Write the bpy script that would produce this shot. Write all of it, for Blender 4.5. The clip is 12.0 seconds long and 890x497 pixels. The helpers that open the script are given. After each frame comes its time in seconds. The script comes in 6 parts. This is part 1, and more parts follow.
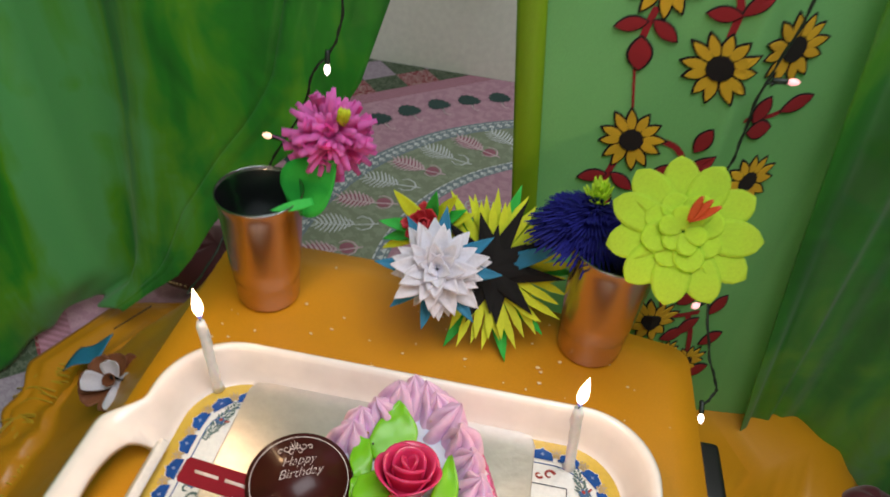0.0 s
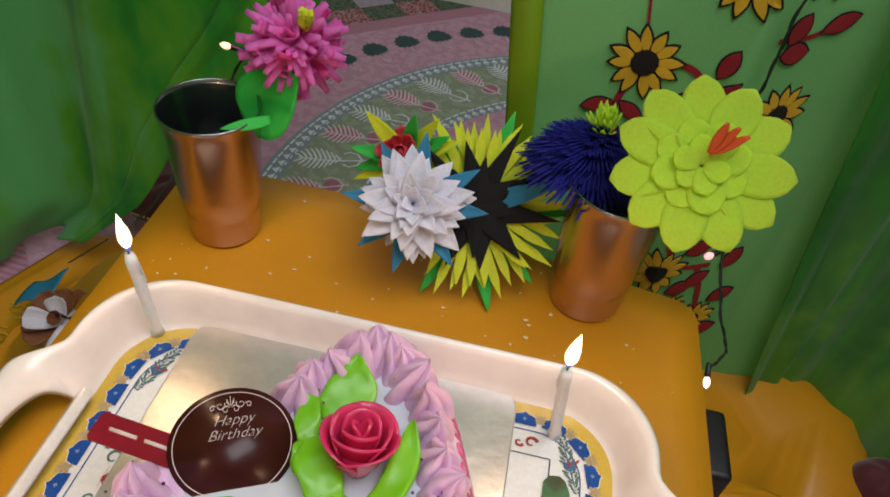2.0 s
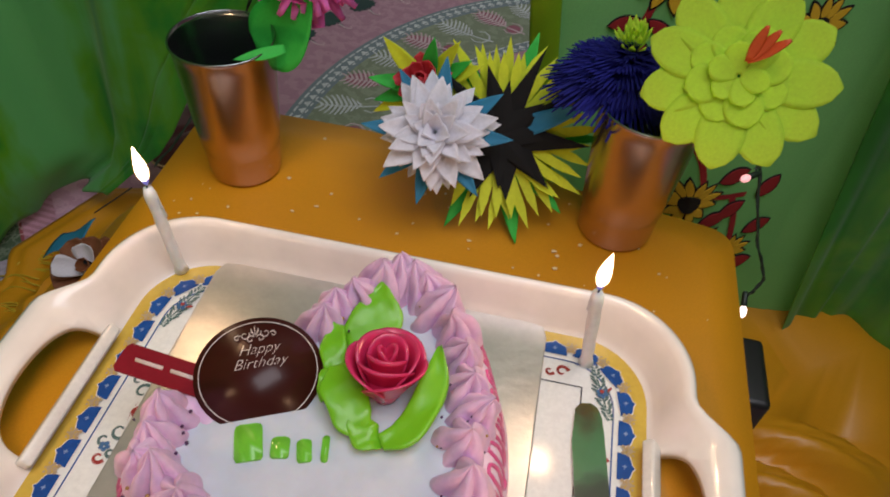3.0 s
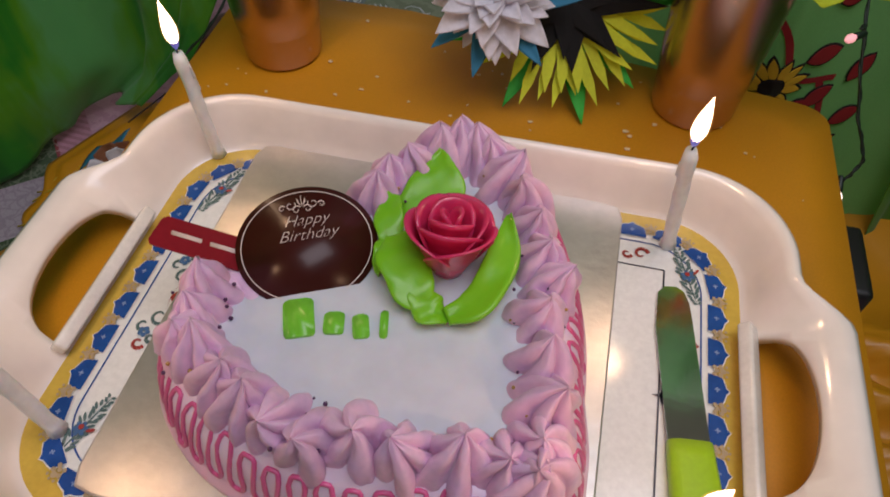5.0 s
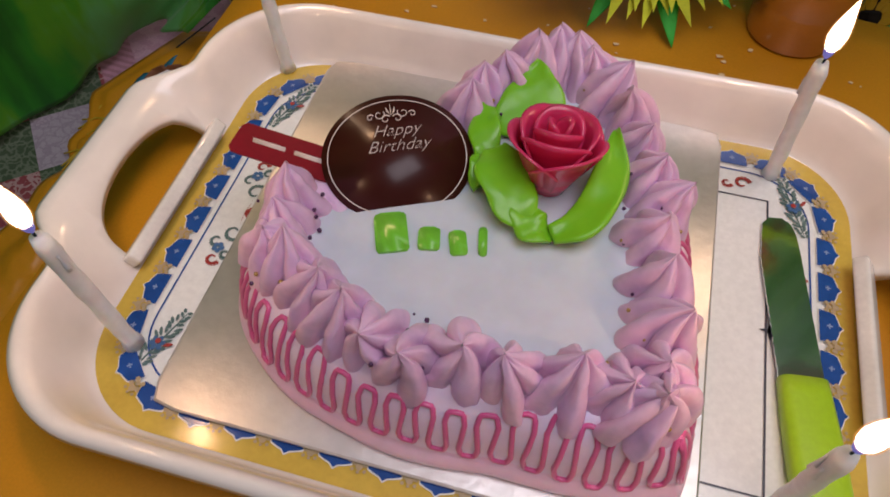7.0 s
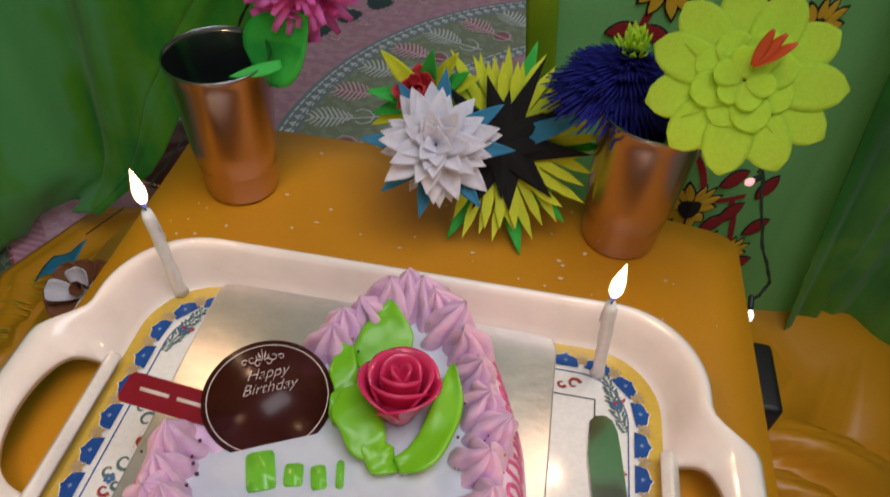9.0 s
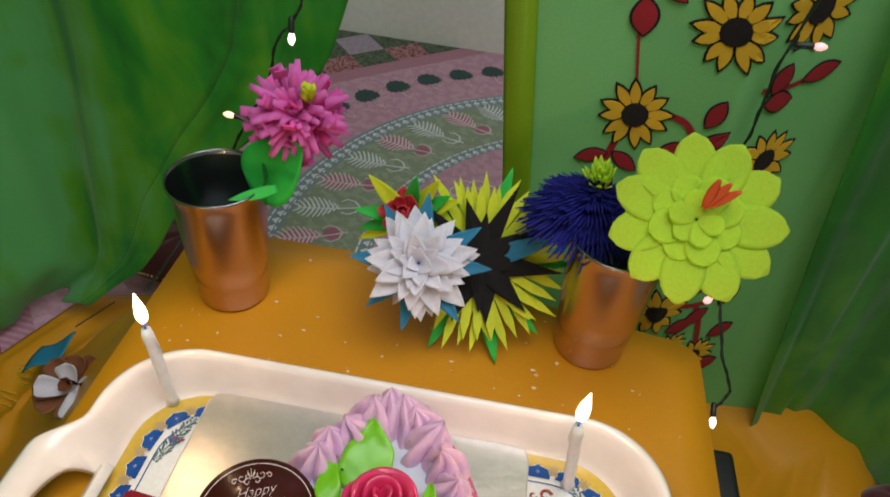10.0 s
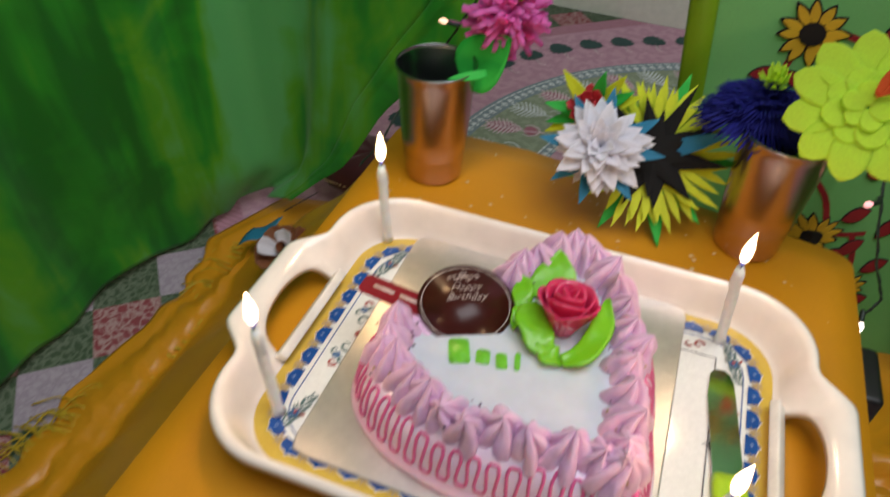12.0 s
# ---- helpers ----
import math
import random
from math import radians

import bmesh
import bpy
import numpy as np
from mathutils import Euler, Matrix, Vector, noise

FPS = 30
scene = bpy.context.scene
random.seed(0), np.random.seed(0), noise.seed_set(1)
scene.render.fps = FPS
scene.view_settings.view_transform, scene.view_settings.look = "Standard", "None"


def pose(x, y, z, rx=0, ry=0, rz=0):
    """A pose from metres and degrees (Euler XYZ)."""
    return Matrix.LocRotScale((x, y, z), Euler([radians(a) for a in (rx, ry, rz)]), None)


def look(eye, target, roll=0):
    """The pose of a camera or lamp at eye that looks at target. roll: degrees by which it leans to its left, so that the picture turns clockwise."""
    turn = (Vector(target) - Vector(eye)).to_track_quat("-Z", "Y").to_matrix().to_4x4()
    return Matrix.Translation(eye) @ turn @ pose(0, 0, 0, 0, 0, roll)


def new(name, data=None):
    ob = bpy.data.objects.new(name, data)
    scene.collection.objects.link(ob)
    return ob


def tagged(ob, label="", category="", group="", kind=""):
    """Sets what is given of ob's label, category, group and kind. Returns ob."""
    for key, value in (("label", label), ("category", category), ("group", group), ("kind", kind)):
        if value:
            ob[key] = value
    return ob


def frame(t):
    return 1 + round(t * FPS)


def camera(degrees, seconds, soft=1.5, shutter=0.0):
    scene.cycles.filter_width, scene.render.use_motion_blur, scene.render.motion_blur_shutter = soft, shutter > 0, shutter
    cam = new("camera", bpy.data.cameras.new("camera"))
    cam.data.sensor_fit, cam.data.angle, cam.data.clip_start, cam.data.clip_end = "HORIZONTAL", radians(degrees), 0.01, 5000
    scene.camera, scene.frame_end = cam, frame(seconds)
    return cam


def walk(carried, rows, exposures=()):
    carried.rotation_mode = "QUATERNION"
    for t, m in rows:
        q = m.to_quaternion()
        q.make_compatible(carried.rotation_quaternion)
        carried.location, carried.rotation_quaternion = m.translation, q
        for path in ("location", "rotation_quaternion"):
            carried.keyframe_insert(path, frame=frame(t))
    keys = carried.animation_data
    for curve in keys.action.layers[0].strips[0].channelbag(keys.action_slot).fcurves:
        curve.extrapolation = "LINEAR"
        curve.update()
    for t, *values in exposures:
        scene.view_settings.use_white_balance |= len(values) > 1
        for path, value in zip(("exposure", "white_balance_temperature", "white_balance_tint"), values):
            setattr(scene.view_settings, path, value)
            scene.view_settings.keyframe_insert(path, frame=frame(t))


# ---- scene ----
cam = camera(65.4, 12.0, soft=1.7, shutter=0.35)
PATH = [
    (0, (0.071, -0.257, 0.821), (-0.082, 1.28, -0.45), 6.4),
    (0.5, (0.066, -0.206, 0.761), (-0.083, 1.27, -0.581), 10.1),
    (1, (0.074, -0.217, 0.77), (-0.039, 1.239, -0.597), 10.7),
    (1.5, (0.082, -0.217, 0.777), (-0.039, 1.262, -0.564), 9.4),
    (2, (0.089, -0.195, 0.758), (-0.048, 1.245, -0.623), 8.4),
    (2.5, (0.1, -0.201, 0.754), (-0.039, 1.21, -0.656), 6.7),
    (3, (0.094, -0.199, 0.732), (-0.095, 1.141, -0.74), 5.0),
    (3.2, (0.091, -0.2, 0.728), (-0.12, 1.123, -0.757), 4.2),
    (4.8, (0.084, -0.204, 0.667), (-0.198, 1.015, -0.893), 0.3),
    (5, (0.081, -0.205, 0.662), (-0.182, 0.999, -0.913), 0.9),
    (5.5, (0.066, -0.212, 0.645), (-0.195, 0.938, -0.97), 1.3),
    (6, (0.056, -0.223, 0.633), (-0.22, 0.882, -1.011), 0.4),
    (6.5, (0.045, -0.218, 0.631), (-0.244, 0.878, -1.016), 0.3),
    (6.7, (0.042, -0.218, 0.627), (-0.253, 0.869, -1.026), 0.4),
    (8.3, (0.07, -0.194, 0.687), (-0.143, 1.046, -0.867), 2.5),
    (8.5, (0.075, -0.193, 0.7), (-0.117, 1.082, -0.83), 3.0),
    (9, (0.08, -0.192, 0.729), (-0.08, 1.168, -0.728), 4.2),
    (9.5, (0.075, -0.191, 0.759), (-0.071, 1.242, -0.629), 5.5),
    (10, (0.077, -0.192, 0.785), (-0.06, 1.305, -0.534), 6.0),
    (10.5, (0.083, -0.206, 0.811), (-0.064, 1.353, -0.433), 5.5),
    (11, (0.085, -0.219, 0.833), (-0.085, 1.396, -0.334), 4.6),
    (11.5, (0.055, -0.261, 0.803), (-0.267, 1.267, -0.447), 3.9),
    (12, (0.061, -0.354, 0.763), (-0.412, 1.05, -0.58), 2.8),
]
EXPOSURE = ((0, -0.13, 6500, 14), (1.5, -0.33, 6500, 15), (2.5, -0.39, 6500, 17), (3.2, -0.60, 6500, 19), (5, -0.81, 6500, 24), (6.5, -0.79, 6500, 25), (8.5, -0.70, 6500, 22), (9.5, -0.43, 6500, 15), (10.5, -0.09, 6500, 9), (11, 0.07, 6500, 8), (11.5, 0.03, 6500, 12), (12, -0.26, 6500, 13))
walk(cam, [(t, look(eye, target, roll)) for t, eye, target, roll in PATH], EXPOSURE)

# ---- world and light ----
world = bpy.data.worlds.new("room_air")
scene.world = world
world.use_nodes = True
world.node_tree.nodes["Background"].inputs[0].default_value = (0.9, 0.95, 1.0, 1)
world.node_tree.nodes["Background"].inputs[1].default_value = 0.05


def area_lamp(name, eye, target, sx, sy, watts, colour):
    data = bpy.data.lights.new(name, "AREA")
    data.shape, data.size, data.size_y, data.energy, data.color = "RECTANGLE", sx, sy, watts, colour
    ob = new(name, data)
    ob.matrix_world = look(eye, target)
    return ob


# soft area lamp for the room's unseen light; height and size are assumed
area_lamp("unseen_room_light", (0.36, -0.16, 2.00), (-0.04, 0.16, 0.1), 1.5, 0.90, 29.0, (0.92, 0.965, 1.0))


def point_lamp(name, place, watts, colour, radius):
    data = bpy.data.lights.new(name, "POINT")
    data.energy, data.color, data.shadow_soft_size = watts, colour, radius
    ob = new(name, data)
    ob.location = place
    return ob


# ---- helpers of this scene ----
TOP = 0.300      # table top
FLOOR = 0.308    # inside of the tray
BOARD = 0.3135   # top of the cake board
CAKE = 0.361     # top of the cake
WORLD = {}


def thing(name, base, label, category, group="", kind=""):
    ob = new(name)
    ob.empty_display_size = 0.02
    ob.location = base
    WORLD[ob.name] = Matrix.Translation(base)
    return tagged(ob, label, category, group, kind)


def shared(name, mesh, parent=None, m=None, label=""):
    ob = new(name, mesh)
    m = m if m is not None else Matrix.Identity(4)
    if parent is not None:
        ob.parent = parent
        ob.matrix_parent_inverse = WORLD[parent.name].inverted()
    ob.matrix_basis = m
    WORLD[ob.name] = m.copy()
    if label:
        ob["label"] = label
    return ob


def to_mesh(name, bm, material, smooth=True):
    mesh = bpy.data.meshes.new(name)
    bmesh.ops.recalc_face_normals(bm, faces=bm.faces)
    bm.to_mesh(mesh)
    bm.free()
    if smooth:
        mesh.shade_smooth()
    for one in (material if isinstance(material, (list, tuple)) else [material]):
        mesh.materials.append(one)
    return mesh


def part(name, bm, material, parent=None, label="", smooth=True, m=None):
    return shared(name, to_mesh(name, bm, material, smooth), parent, m, label)


def grid(bm, fn, nu, nv, close_u=False, close_v=False):
    """A sheet of quads: fn(u, v), u and v from 0 to 1."""
    rows = []
    for j in range(nv + (0 if close_v else 1)):
        rows.append([bm.verts.new(fn(i / nu, j / nv)) for i in range(nu + (0 if close_u else 1))])
    for j in range(nv):
        a, b = rows[j], rows[(j + 1) % len(rows)]
        for i in range(nu):
            k = (i + 1) % len(a)
            bm.faces.new((a[i], a[k], b[k], b[i]))
    return rows


def cap(bm, row, flip=False):
    try:
        bm.faces.new(list(reversed(row)) if flip else list(row))
    except ValueError:
        pass


def lathe(bm, profile, n=48, centre=(0, 0), cap_ends=False):
    cx, cy = centre
    rows = []
    for r, z in profile:
        rows.append([bm.verts.new((cx + r * math.cos(2 * math.pi * i / n), cy + r * math.sin(2 * math.pi * i / n), z)) for i in range(n)])
    for a, b in zip(rows, rows[1:]):
        for i in range(n):
            bm.faces.new((a[i], a[(i + 1) % n], b[(i + 1) % n], b[i]))
    if cap_ends:
        cap(bm, rows[0], True), cap(bm, rows[-1])
    return rows


def tube(bm, points, radius, n=8, flat=1.0, ends=True, closed=False):
    """A round rope along points; radius may be a number or a function of 0..1."""
    pts = [Vector(p) for p in points]
    rows, side = [], None
    for i, p in enumerate(pts):
        if closed:
            ahead = (pts[(i + 1) % len(pts)] - pts[i - 1]).normalized()
        else:
            ahead = (pts[min(i + 1, len(pts) - 1)] - pts[max(i - 1, 0)]).normalized()
        if side is None:
            side = ahead.orthogonal().normalized()
        side = (side - ahead * side.dot(ahead)).normalized()
        up = ahead.cross(side)
        r = radius(i / (len(pts) - 1)) if callable(radius) else radius
        rows.append([bm.verts.new(p + r * (math.cos(2 * math.pi * k / n) * side + flat * math.sin(2 * math.pi * k / n) * up)) for k in range(n)])
    pairs = list(zip(rows, rows[1:])) + ([(rows[-1], rows[0])] if closed else [])
    for a, b in pairs:
        for k in range(n):
            bm.faces.new((a[k], a[(k + 1) % n], b[(k + 1) % n], b[k]))
    if ends and not closed:
        cap(bm, rows[0], True), cap(bm, rows[-1])


def smooth_path(points, steps=8):
    """A soft line through points."""
    pts = [Vector(p) for p in points]
    pts = [2 * pts[0] - pts[1]] + pts + [2 * pts[-1] - pts[-2]]
    out = []
    for i in range(1, len(pts) - 2):
        a, b, c, d = pts[i - 1:i + 3]
        for k in range(steps):
            t = k / steps
            out.append(0.5 * (2 * b + (c - a) * t + (2 * a - 5 * b + 4 * c - d) * t * t + (3 * b - 3 * c + d - a) * t ** 3))
    out.append(pts[-2])
    return out


def slab(bm, outline, z0, z1, map_to=None):
    """A flat piece with thickness from a closed outline of (x, y)."""
    map_to = map_to or (lambda x, y, z: (x, y, z))
    low = [bm.verts.new(map_to(x, y, z0)) for x, y in outline]
    high = [bm.verts.new(map_to(x, y, z1)) for x, y in outline]
    n = len(outline)
    for i in range(n):
        bm.faces.new((low[i], low[(i + 1) % n], high[(i + 1) % n], high[i]))
    cap(bm, low, True), cap(bm, high)


def leaf_slab(bm, length, width, prof, bend=0.0, cup=0.0, thick=0.0007, nu=6, nv=10, twist=0.0, fold=0.0):
    """A petal or leaf from the origin along +y, its face to +z. prof(v): half width share at v."""
    def surf(off):
        def fn(u, v):
            s = 2 * u - 1
            w = width * prof(v) * s
            a = bend * v
            y = length * (math.sin(a) / bend if abs(bend) > 1e-4 else v)
            z = length * ((1 - math.cos(a)) / bend if abs(bend) > 1e-4 else 0)
            z += cup * width * prof(v) * s * s * 2 + fold * abs(w)
            c, d = math.cos(twist * v), math.sin(twist * v)
            return (w * c, y - math.sin(a) * off, z + w * d + math.cos(a) * off)
        return fn
    a = grid(bm, surf(thick / 2), nu, nv)
    b = grid(bm, surf(-thick / 2), nu, nv)
    edge = lambda r: [r[0][i] for i in range(nu)] + [r[j][nu] for j in range(nv)] + [r[nv][i] for i in range(nu, 0, -1)] + [r[j][0] for j in range(nv, 0, -1)]
    ea, eb = edge(a), edge(b)
    for i in range(len(ea)):
        k = (i + 1) % len(ea)
        bm.faces.new((ea[i], eb[i], eb[k], ea[k]))


def aim(place, along, face):
    """A pose with its +y along 'along' and its +z as near as can be to 'face'."""
    y = Vector(along).normalized()
    z = Vector(face)
    z = (z - y * z.dot(y)).normalized()
    x = y.cross(z)
    return Matrix(((x.x, y.x, z.x, place[0]), (x.y, y.y, z.y, place[1]), (x.z, y.z, z.z, place[2]), (0, 0, 0, 1)))


def axes_about(axis):
    a = Vector(axis).normalized()
    b = a.cross(Vector((0, 0, 1))).normalized() if abs(a.z) < 0.99 else Vector((1, 0, 0))
    return a, b, b.cross(a)


def pointed(v):
    return max(0.02, math.sin(math.pi * min(1, 0.22 + 0.78 * v)) ** 0.9) if v < 0.999 else 0.02


def rounded(v):
    return max(0.03, (v ** 0.55) * (1 - v ** 7) ** 0.5) if v > 0 else 0.10


def oar(v):
    return max(0.06, (0.30 + 0.70 * math.sin(math.pi / 2 * min(1, v / 0.62))) * (1 - max(0, (v - 0.55) / 0.45) ** 2.4) ** 0.62) if v < 0.995 else 0.06


def slim(v):
    return max(0.03, (1 - v) ** 0.8 * (0.55 + 0.9 * v))


# ---- materials ----
def material(name):
    m = bpy.data.materials.new(name)
    m.use_nodes = True
    return m, m.node_tree.nodes, m.node_tree.links, m.node_tree.nodes["Principled BSDF"]


def mat(name, col, col2=None, scale=25, rough=0.5, metal=0.0, bump=0.15, bscale=300, sub=0.0, sub_radius=(0.01, 0.005, 0.003), coat=0.0,
        translucent=0.0, stretch=(1, 1, 1), vary=0.0, sheen=0.0, weave=0.0, depth=0.002):
    """Colour in two tones by a broad noise, a fine grain in tone and relief."""
    m, nodes, links, bsdf = material(name)
    col2 = col2 or tuple(c * 0.82 for c in col)
    where = nodes.new("ShaderNodeTexCoord")
    place = nodes.new("ShaderNodeMapping")
    place.inputs["Scale"].default_value = stretch
    links.new(where.outputs["Object"], place.inputs[0])
    broad, fine = nodes.new("ShaderNodeTexNoise"), nodes.new("ShaderNodeTexNoise")
    broad.inputs["Scale"].default_value, broad.inputs["Detail"].default_value = scale, 4
    fine.inputs["Scale"].default_value, fine.inputs["Detail"].default_value = bscale, 3
    links.new(place.outputs[0], broad.inputs["Vector"])
    links.new(where.outputs["Object"], fine.inputs["Vector"])
    ramp = nodes.new("ShaderNodeValToRGB")
    ramp.color_ramp.elements[0].position, ramp.color_ramp.elements[1].position = 0.32, 0.68
    ramp.color_ramp.elements[0].color, ramp.color_ramp.elements[1].color = (*col, 1), (*col2, 1)
    links.new(broad.outputs["Fac"], ramp.inputs[0])
    grain = nodes.new("ShaderNodeHueSaturation")
    tone = nodes.new("ShaderNodeMapRange")
    tone.inputs["To Min"].default_value, tone.inputs["To Max"].default_value = 0.88, 1.12
    links.new(fine.outputs["Fac"], tone.inputs[0])
    links.new(ramp.outputs[0], grain.inputs["Color"])
    value = tone.outputs[0]
    if vary:
        info = nodes.new("ShaderNodeObjectInfo")
        spread = nodes.new("ShaderNodeMapRange")
        spread.inputs["To Min"].default_value, spread.inputs["To Max"].default_value = 1 - vary, 1 + vary
        links.new(info.outputs["Random"], spread.inputs[0])
        times = nodes.new("ShaderNodeMath")
        times.operation = "MULTIPLY"
        links.new(value, times.inputs[0]), links.new(spread.outputs[0], times.inputs[1])
        value = times.outputs[0]
    links.new(value, grain.inputs["Value"])
    links.new(grain.outputs[0], bsdf.inputs["Base Color"])
    bsdf.inputs["Roughness"].default_value, bsdf.inputs["Metallic"].default_value = rough, metal
    bsdf.inputs["Coat Weight"].default_value = coat
    bsdf.inputs["Coat Roughness"].default_value = 0.12
    bsdf.inputs["Sheen Weight"].default_value = sheen
    if sub:
        bsdf.inputs["Subsurface Weight"].default_value = sub
        bsdf.inputs["Subsurface Radius"].default_value = sub_radius
        bsdf.inputs["Subsurface Scale"].default_value = 1.0
    lift = nodes.new("ShaderNodeBump")
    lift.inputs["Strength"].default_value, lift.inputs["Distance"].default_value = bump, depth
    height = fine.outputs["Fac"]
    if weave:
        wave_a, wave_b = nodes.new("ShaderNodeTexWave"), nodes.new("ShaderNodeTexWave")
        wave_a.bands_direction, wave_b.bands_direction = "X", "Z"
        total = nodes.new("ShaderNodeMath")
        for wave in (wave_a, wave_b):
            wave.inputs["Scale"].default_value, wave.inputs["Distortion"].default_value = weave, 1.0
            links.new(where.outputs["Object"], wave.inputs["Vector"])
        links.new(wave_a.outputs["Fac"], total.inputs[0]), links.new(wave_b.outputs["Fac"], total.inputs[1])
        height = total.outputs[0]
    links.new(height, lift.inputs["Height"])
    links.new(lift.outputs[0], bsdf.inputs["Normal"])
    if translucent:
        through_cloth, both = nodes.new("ShaderNodeBsdfTranslucent"), nodes.new("ShaderNodeMixShader")
        both.inputs[0].default_value = translucent
        links.new(grain.outputs[0], through_cloth.inputs["Color"])
        links.new(bsdf.outputs[0], both.inputs[1]), links.new(through_cloth.outputs[0], both.inputs[2])
        links.new(both.outputs[0], nodes["Material Output"].inputs["Surface"])
    return m


def glow(name, col, strength):
    m, nodes, links, bsdf = material(name)
    bsdf.inputs["Base Color"].default_value = (*col, 1)
    bsdf.inputs["Emission Color"].default_value = (*col, 1)
    bsdf.inputs["Emission Strength"].default_value = strength
    return m


M_WALL = mat("wall_paint", (0.76, 0.76, 0.66), (0.70, 0.70, 0.60), scale=3, rough=0.8, bump=0.08, bscale=60)
def shimmer(name, tones, size, sheer, through_share, rough=0.45):
    """Thin two-tone curtain cloth: upright light and dark bands painted in for its sheen, a fine weave, partly
    see-through.
    """
    m, nodes, links, bsdf = material(name)
    where, place = nodes.new("ShaderNodeTexCoord"), nodes.new("ShaderNodeMapping")
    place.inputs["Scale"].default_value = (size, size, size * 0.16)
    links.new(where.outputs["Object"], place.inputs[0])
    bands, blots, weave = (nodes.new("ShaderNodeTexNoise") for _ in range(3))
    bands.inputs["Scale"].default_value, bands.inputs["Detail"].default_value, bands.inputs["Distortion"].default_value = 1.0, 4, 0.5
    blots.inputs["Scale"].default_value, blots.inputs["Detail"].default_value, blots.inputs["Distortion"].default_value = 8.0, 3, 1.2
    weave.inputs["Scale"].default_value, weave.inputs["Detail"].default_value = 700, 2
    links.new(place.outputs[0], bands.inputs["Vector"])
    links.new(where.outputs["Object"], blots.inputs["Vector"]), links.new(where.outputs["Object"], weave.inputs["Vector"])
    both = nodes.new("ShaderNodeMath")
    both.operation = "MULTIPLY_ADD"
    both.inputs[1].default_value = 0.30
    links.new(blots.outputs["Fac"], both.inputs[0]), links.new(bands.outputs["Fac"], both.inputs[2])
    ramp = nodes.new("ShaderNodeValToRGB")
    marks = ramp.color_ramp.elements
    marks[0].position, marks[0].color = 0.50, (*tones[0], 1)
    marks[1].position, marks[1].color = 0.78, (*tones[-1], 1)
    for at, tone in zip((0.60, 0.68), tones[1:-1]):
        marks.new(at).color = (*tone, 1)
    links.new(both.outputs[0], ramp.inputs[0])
    links.new(ramp.outputs[0], bsdf.inputs["Base Color"])
    bsdf.inputs["Roughness"].default_value, bsdf.inputs["Sheen Weight"].default_value = rough, 0.25
    lift = nodes.new("ShaderNodeBump")
    lift.inputs["Strength"].default_value, lift.inputs["Distance"].default_value = 0.15, 0.0005
    links.new(weave.outputs["Fac"], lift.inputs["Height"]), links.new(lift.outputs[0], bsdf.inputs["Normal"])
    glowing, clear = nodes.new("ShaderNodeBsdfTranslucent"), nodes.new("ShaderNodeBsdfTransparent")
    one, two = nodes.new("ShaderNodeMixShader"), nodes.new("ShaderNodeMixShader")
    one.inputs[0].default_value, two.inputs[0].default_value = through_share, sheer
    links.new(ramp.outputs[0], glowing.inputs["Color"])
    links.new(bsdf.outputs[0], one.inputs[1]), links.new(glowing.outputs[0], one.inputs[2])
    links.new(one.outputs[0], two.inputs[1]), links.new(clear.outputs[0], two.inputs[2])
    links.new(two.outputs[0], nodes["Material Output"].inputs["Surface"])
    return m


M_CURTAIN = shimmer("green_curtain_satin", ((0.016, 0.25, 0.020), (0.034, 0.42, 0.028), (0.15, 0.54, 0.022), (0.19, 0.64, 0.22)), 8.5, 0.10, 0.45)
M_CURTAIN_B = shimmer("green_curtain_sheer", ((0.035, 0.27, 0.022), (0.055, 0.38, 0.035), (0.16, 0.50, 0.04), (0.18, 0.46, 0.16)), 6.0, 0.22, 0.50)
M_PANEL = mat("pale_green_cotton", (0.28, 0.67, 0.25), (0.32, 0.72, 0.29), scale=5, rough=0.75, translucent=0.42, bump=0.15, bscale=800, depth=0.0004)
M_BORDER = mat("olive_satin_border", (0.22, 0.42, 0.012), (0.29, 0.50, 0.018), scale=6, rough=0.45, translucent=0.3, stretch=(3, 3, 0.5), bump=0.1, bscale=700)
M_CLOTH = mat("mustard_table_cloth", (0.62, 0.255, 0.007), (0.53, 0.225, 0.009), scale=7, rough=0.38, bump=0.12, bscale=700, depth=0.0004)
M_CLOTH_EDGE = mat("mustard_fringe_thread", (0.58, 0.38, 0.02), rough=0.6)
M_TRAY = mat("cream_melamine", (0.89, 0.82, 0.755), (0.87, 0.79, 0.73), scale=6, rough=0.16, bump=0.02, bscale=40, coat=0.4)
M_RAIL = mat("pale_melamine_rail", (0.87, 0.83, 0.76), rough=0.2, bump=0.02, coat=0.3)
M_TRAY_WHITE = mat("white_tray_print", (0.84, 0.84, 0.80), (0.82, 0.82, 0.78), rough=0.14, bump=0.02, coat=0.4)
M_P_YELLOW = mat("yellow_tray_print", (0.64, 0.44, 0.07), (0.58, 0.39, 0.06), scale=60, rough=0.2, bump=0.03, coat=0.4)
M_P_BLUE = mat("blue_tray_print", (0.018, 0.085, 0.33), (0.012, 0.06, 0.25), scale=80, rough=0.2, bump=0.03, coat=0.4)
M_P_CROSS = mat("pale_blue_tray_print", (0.25, 0.36, 0.60), rough=0.2, bump=0.03, coat=0.4)
M_P_BLOOM = mat("grey_blue_bloom_print", (0.08, 0.17, 0.34), rough=0.22, bump=0.03, coat=0.4)
M_P_TAN = mat("gold_tray_print", (0.50, 0.38, 0.22), rough=0.25, bump=0.03, coat=0.3)
M_P_GREEN = mat("grey_green_leaf_print", (0.13, 0.20, 0.19), rough=0.25, bump=0.03, coat=0.3)
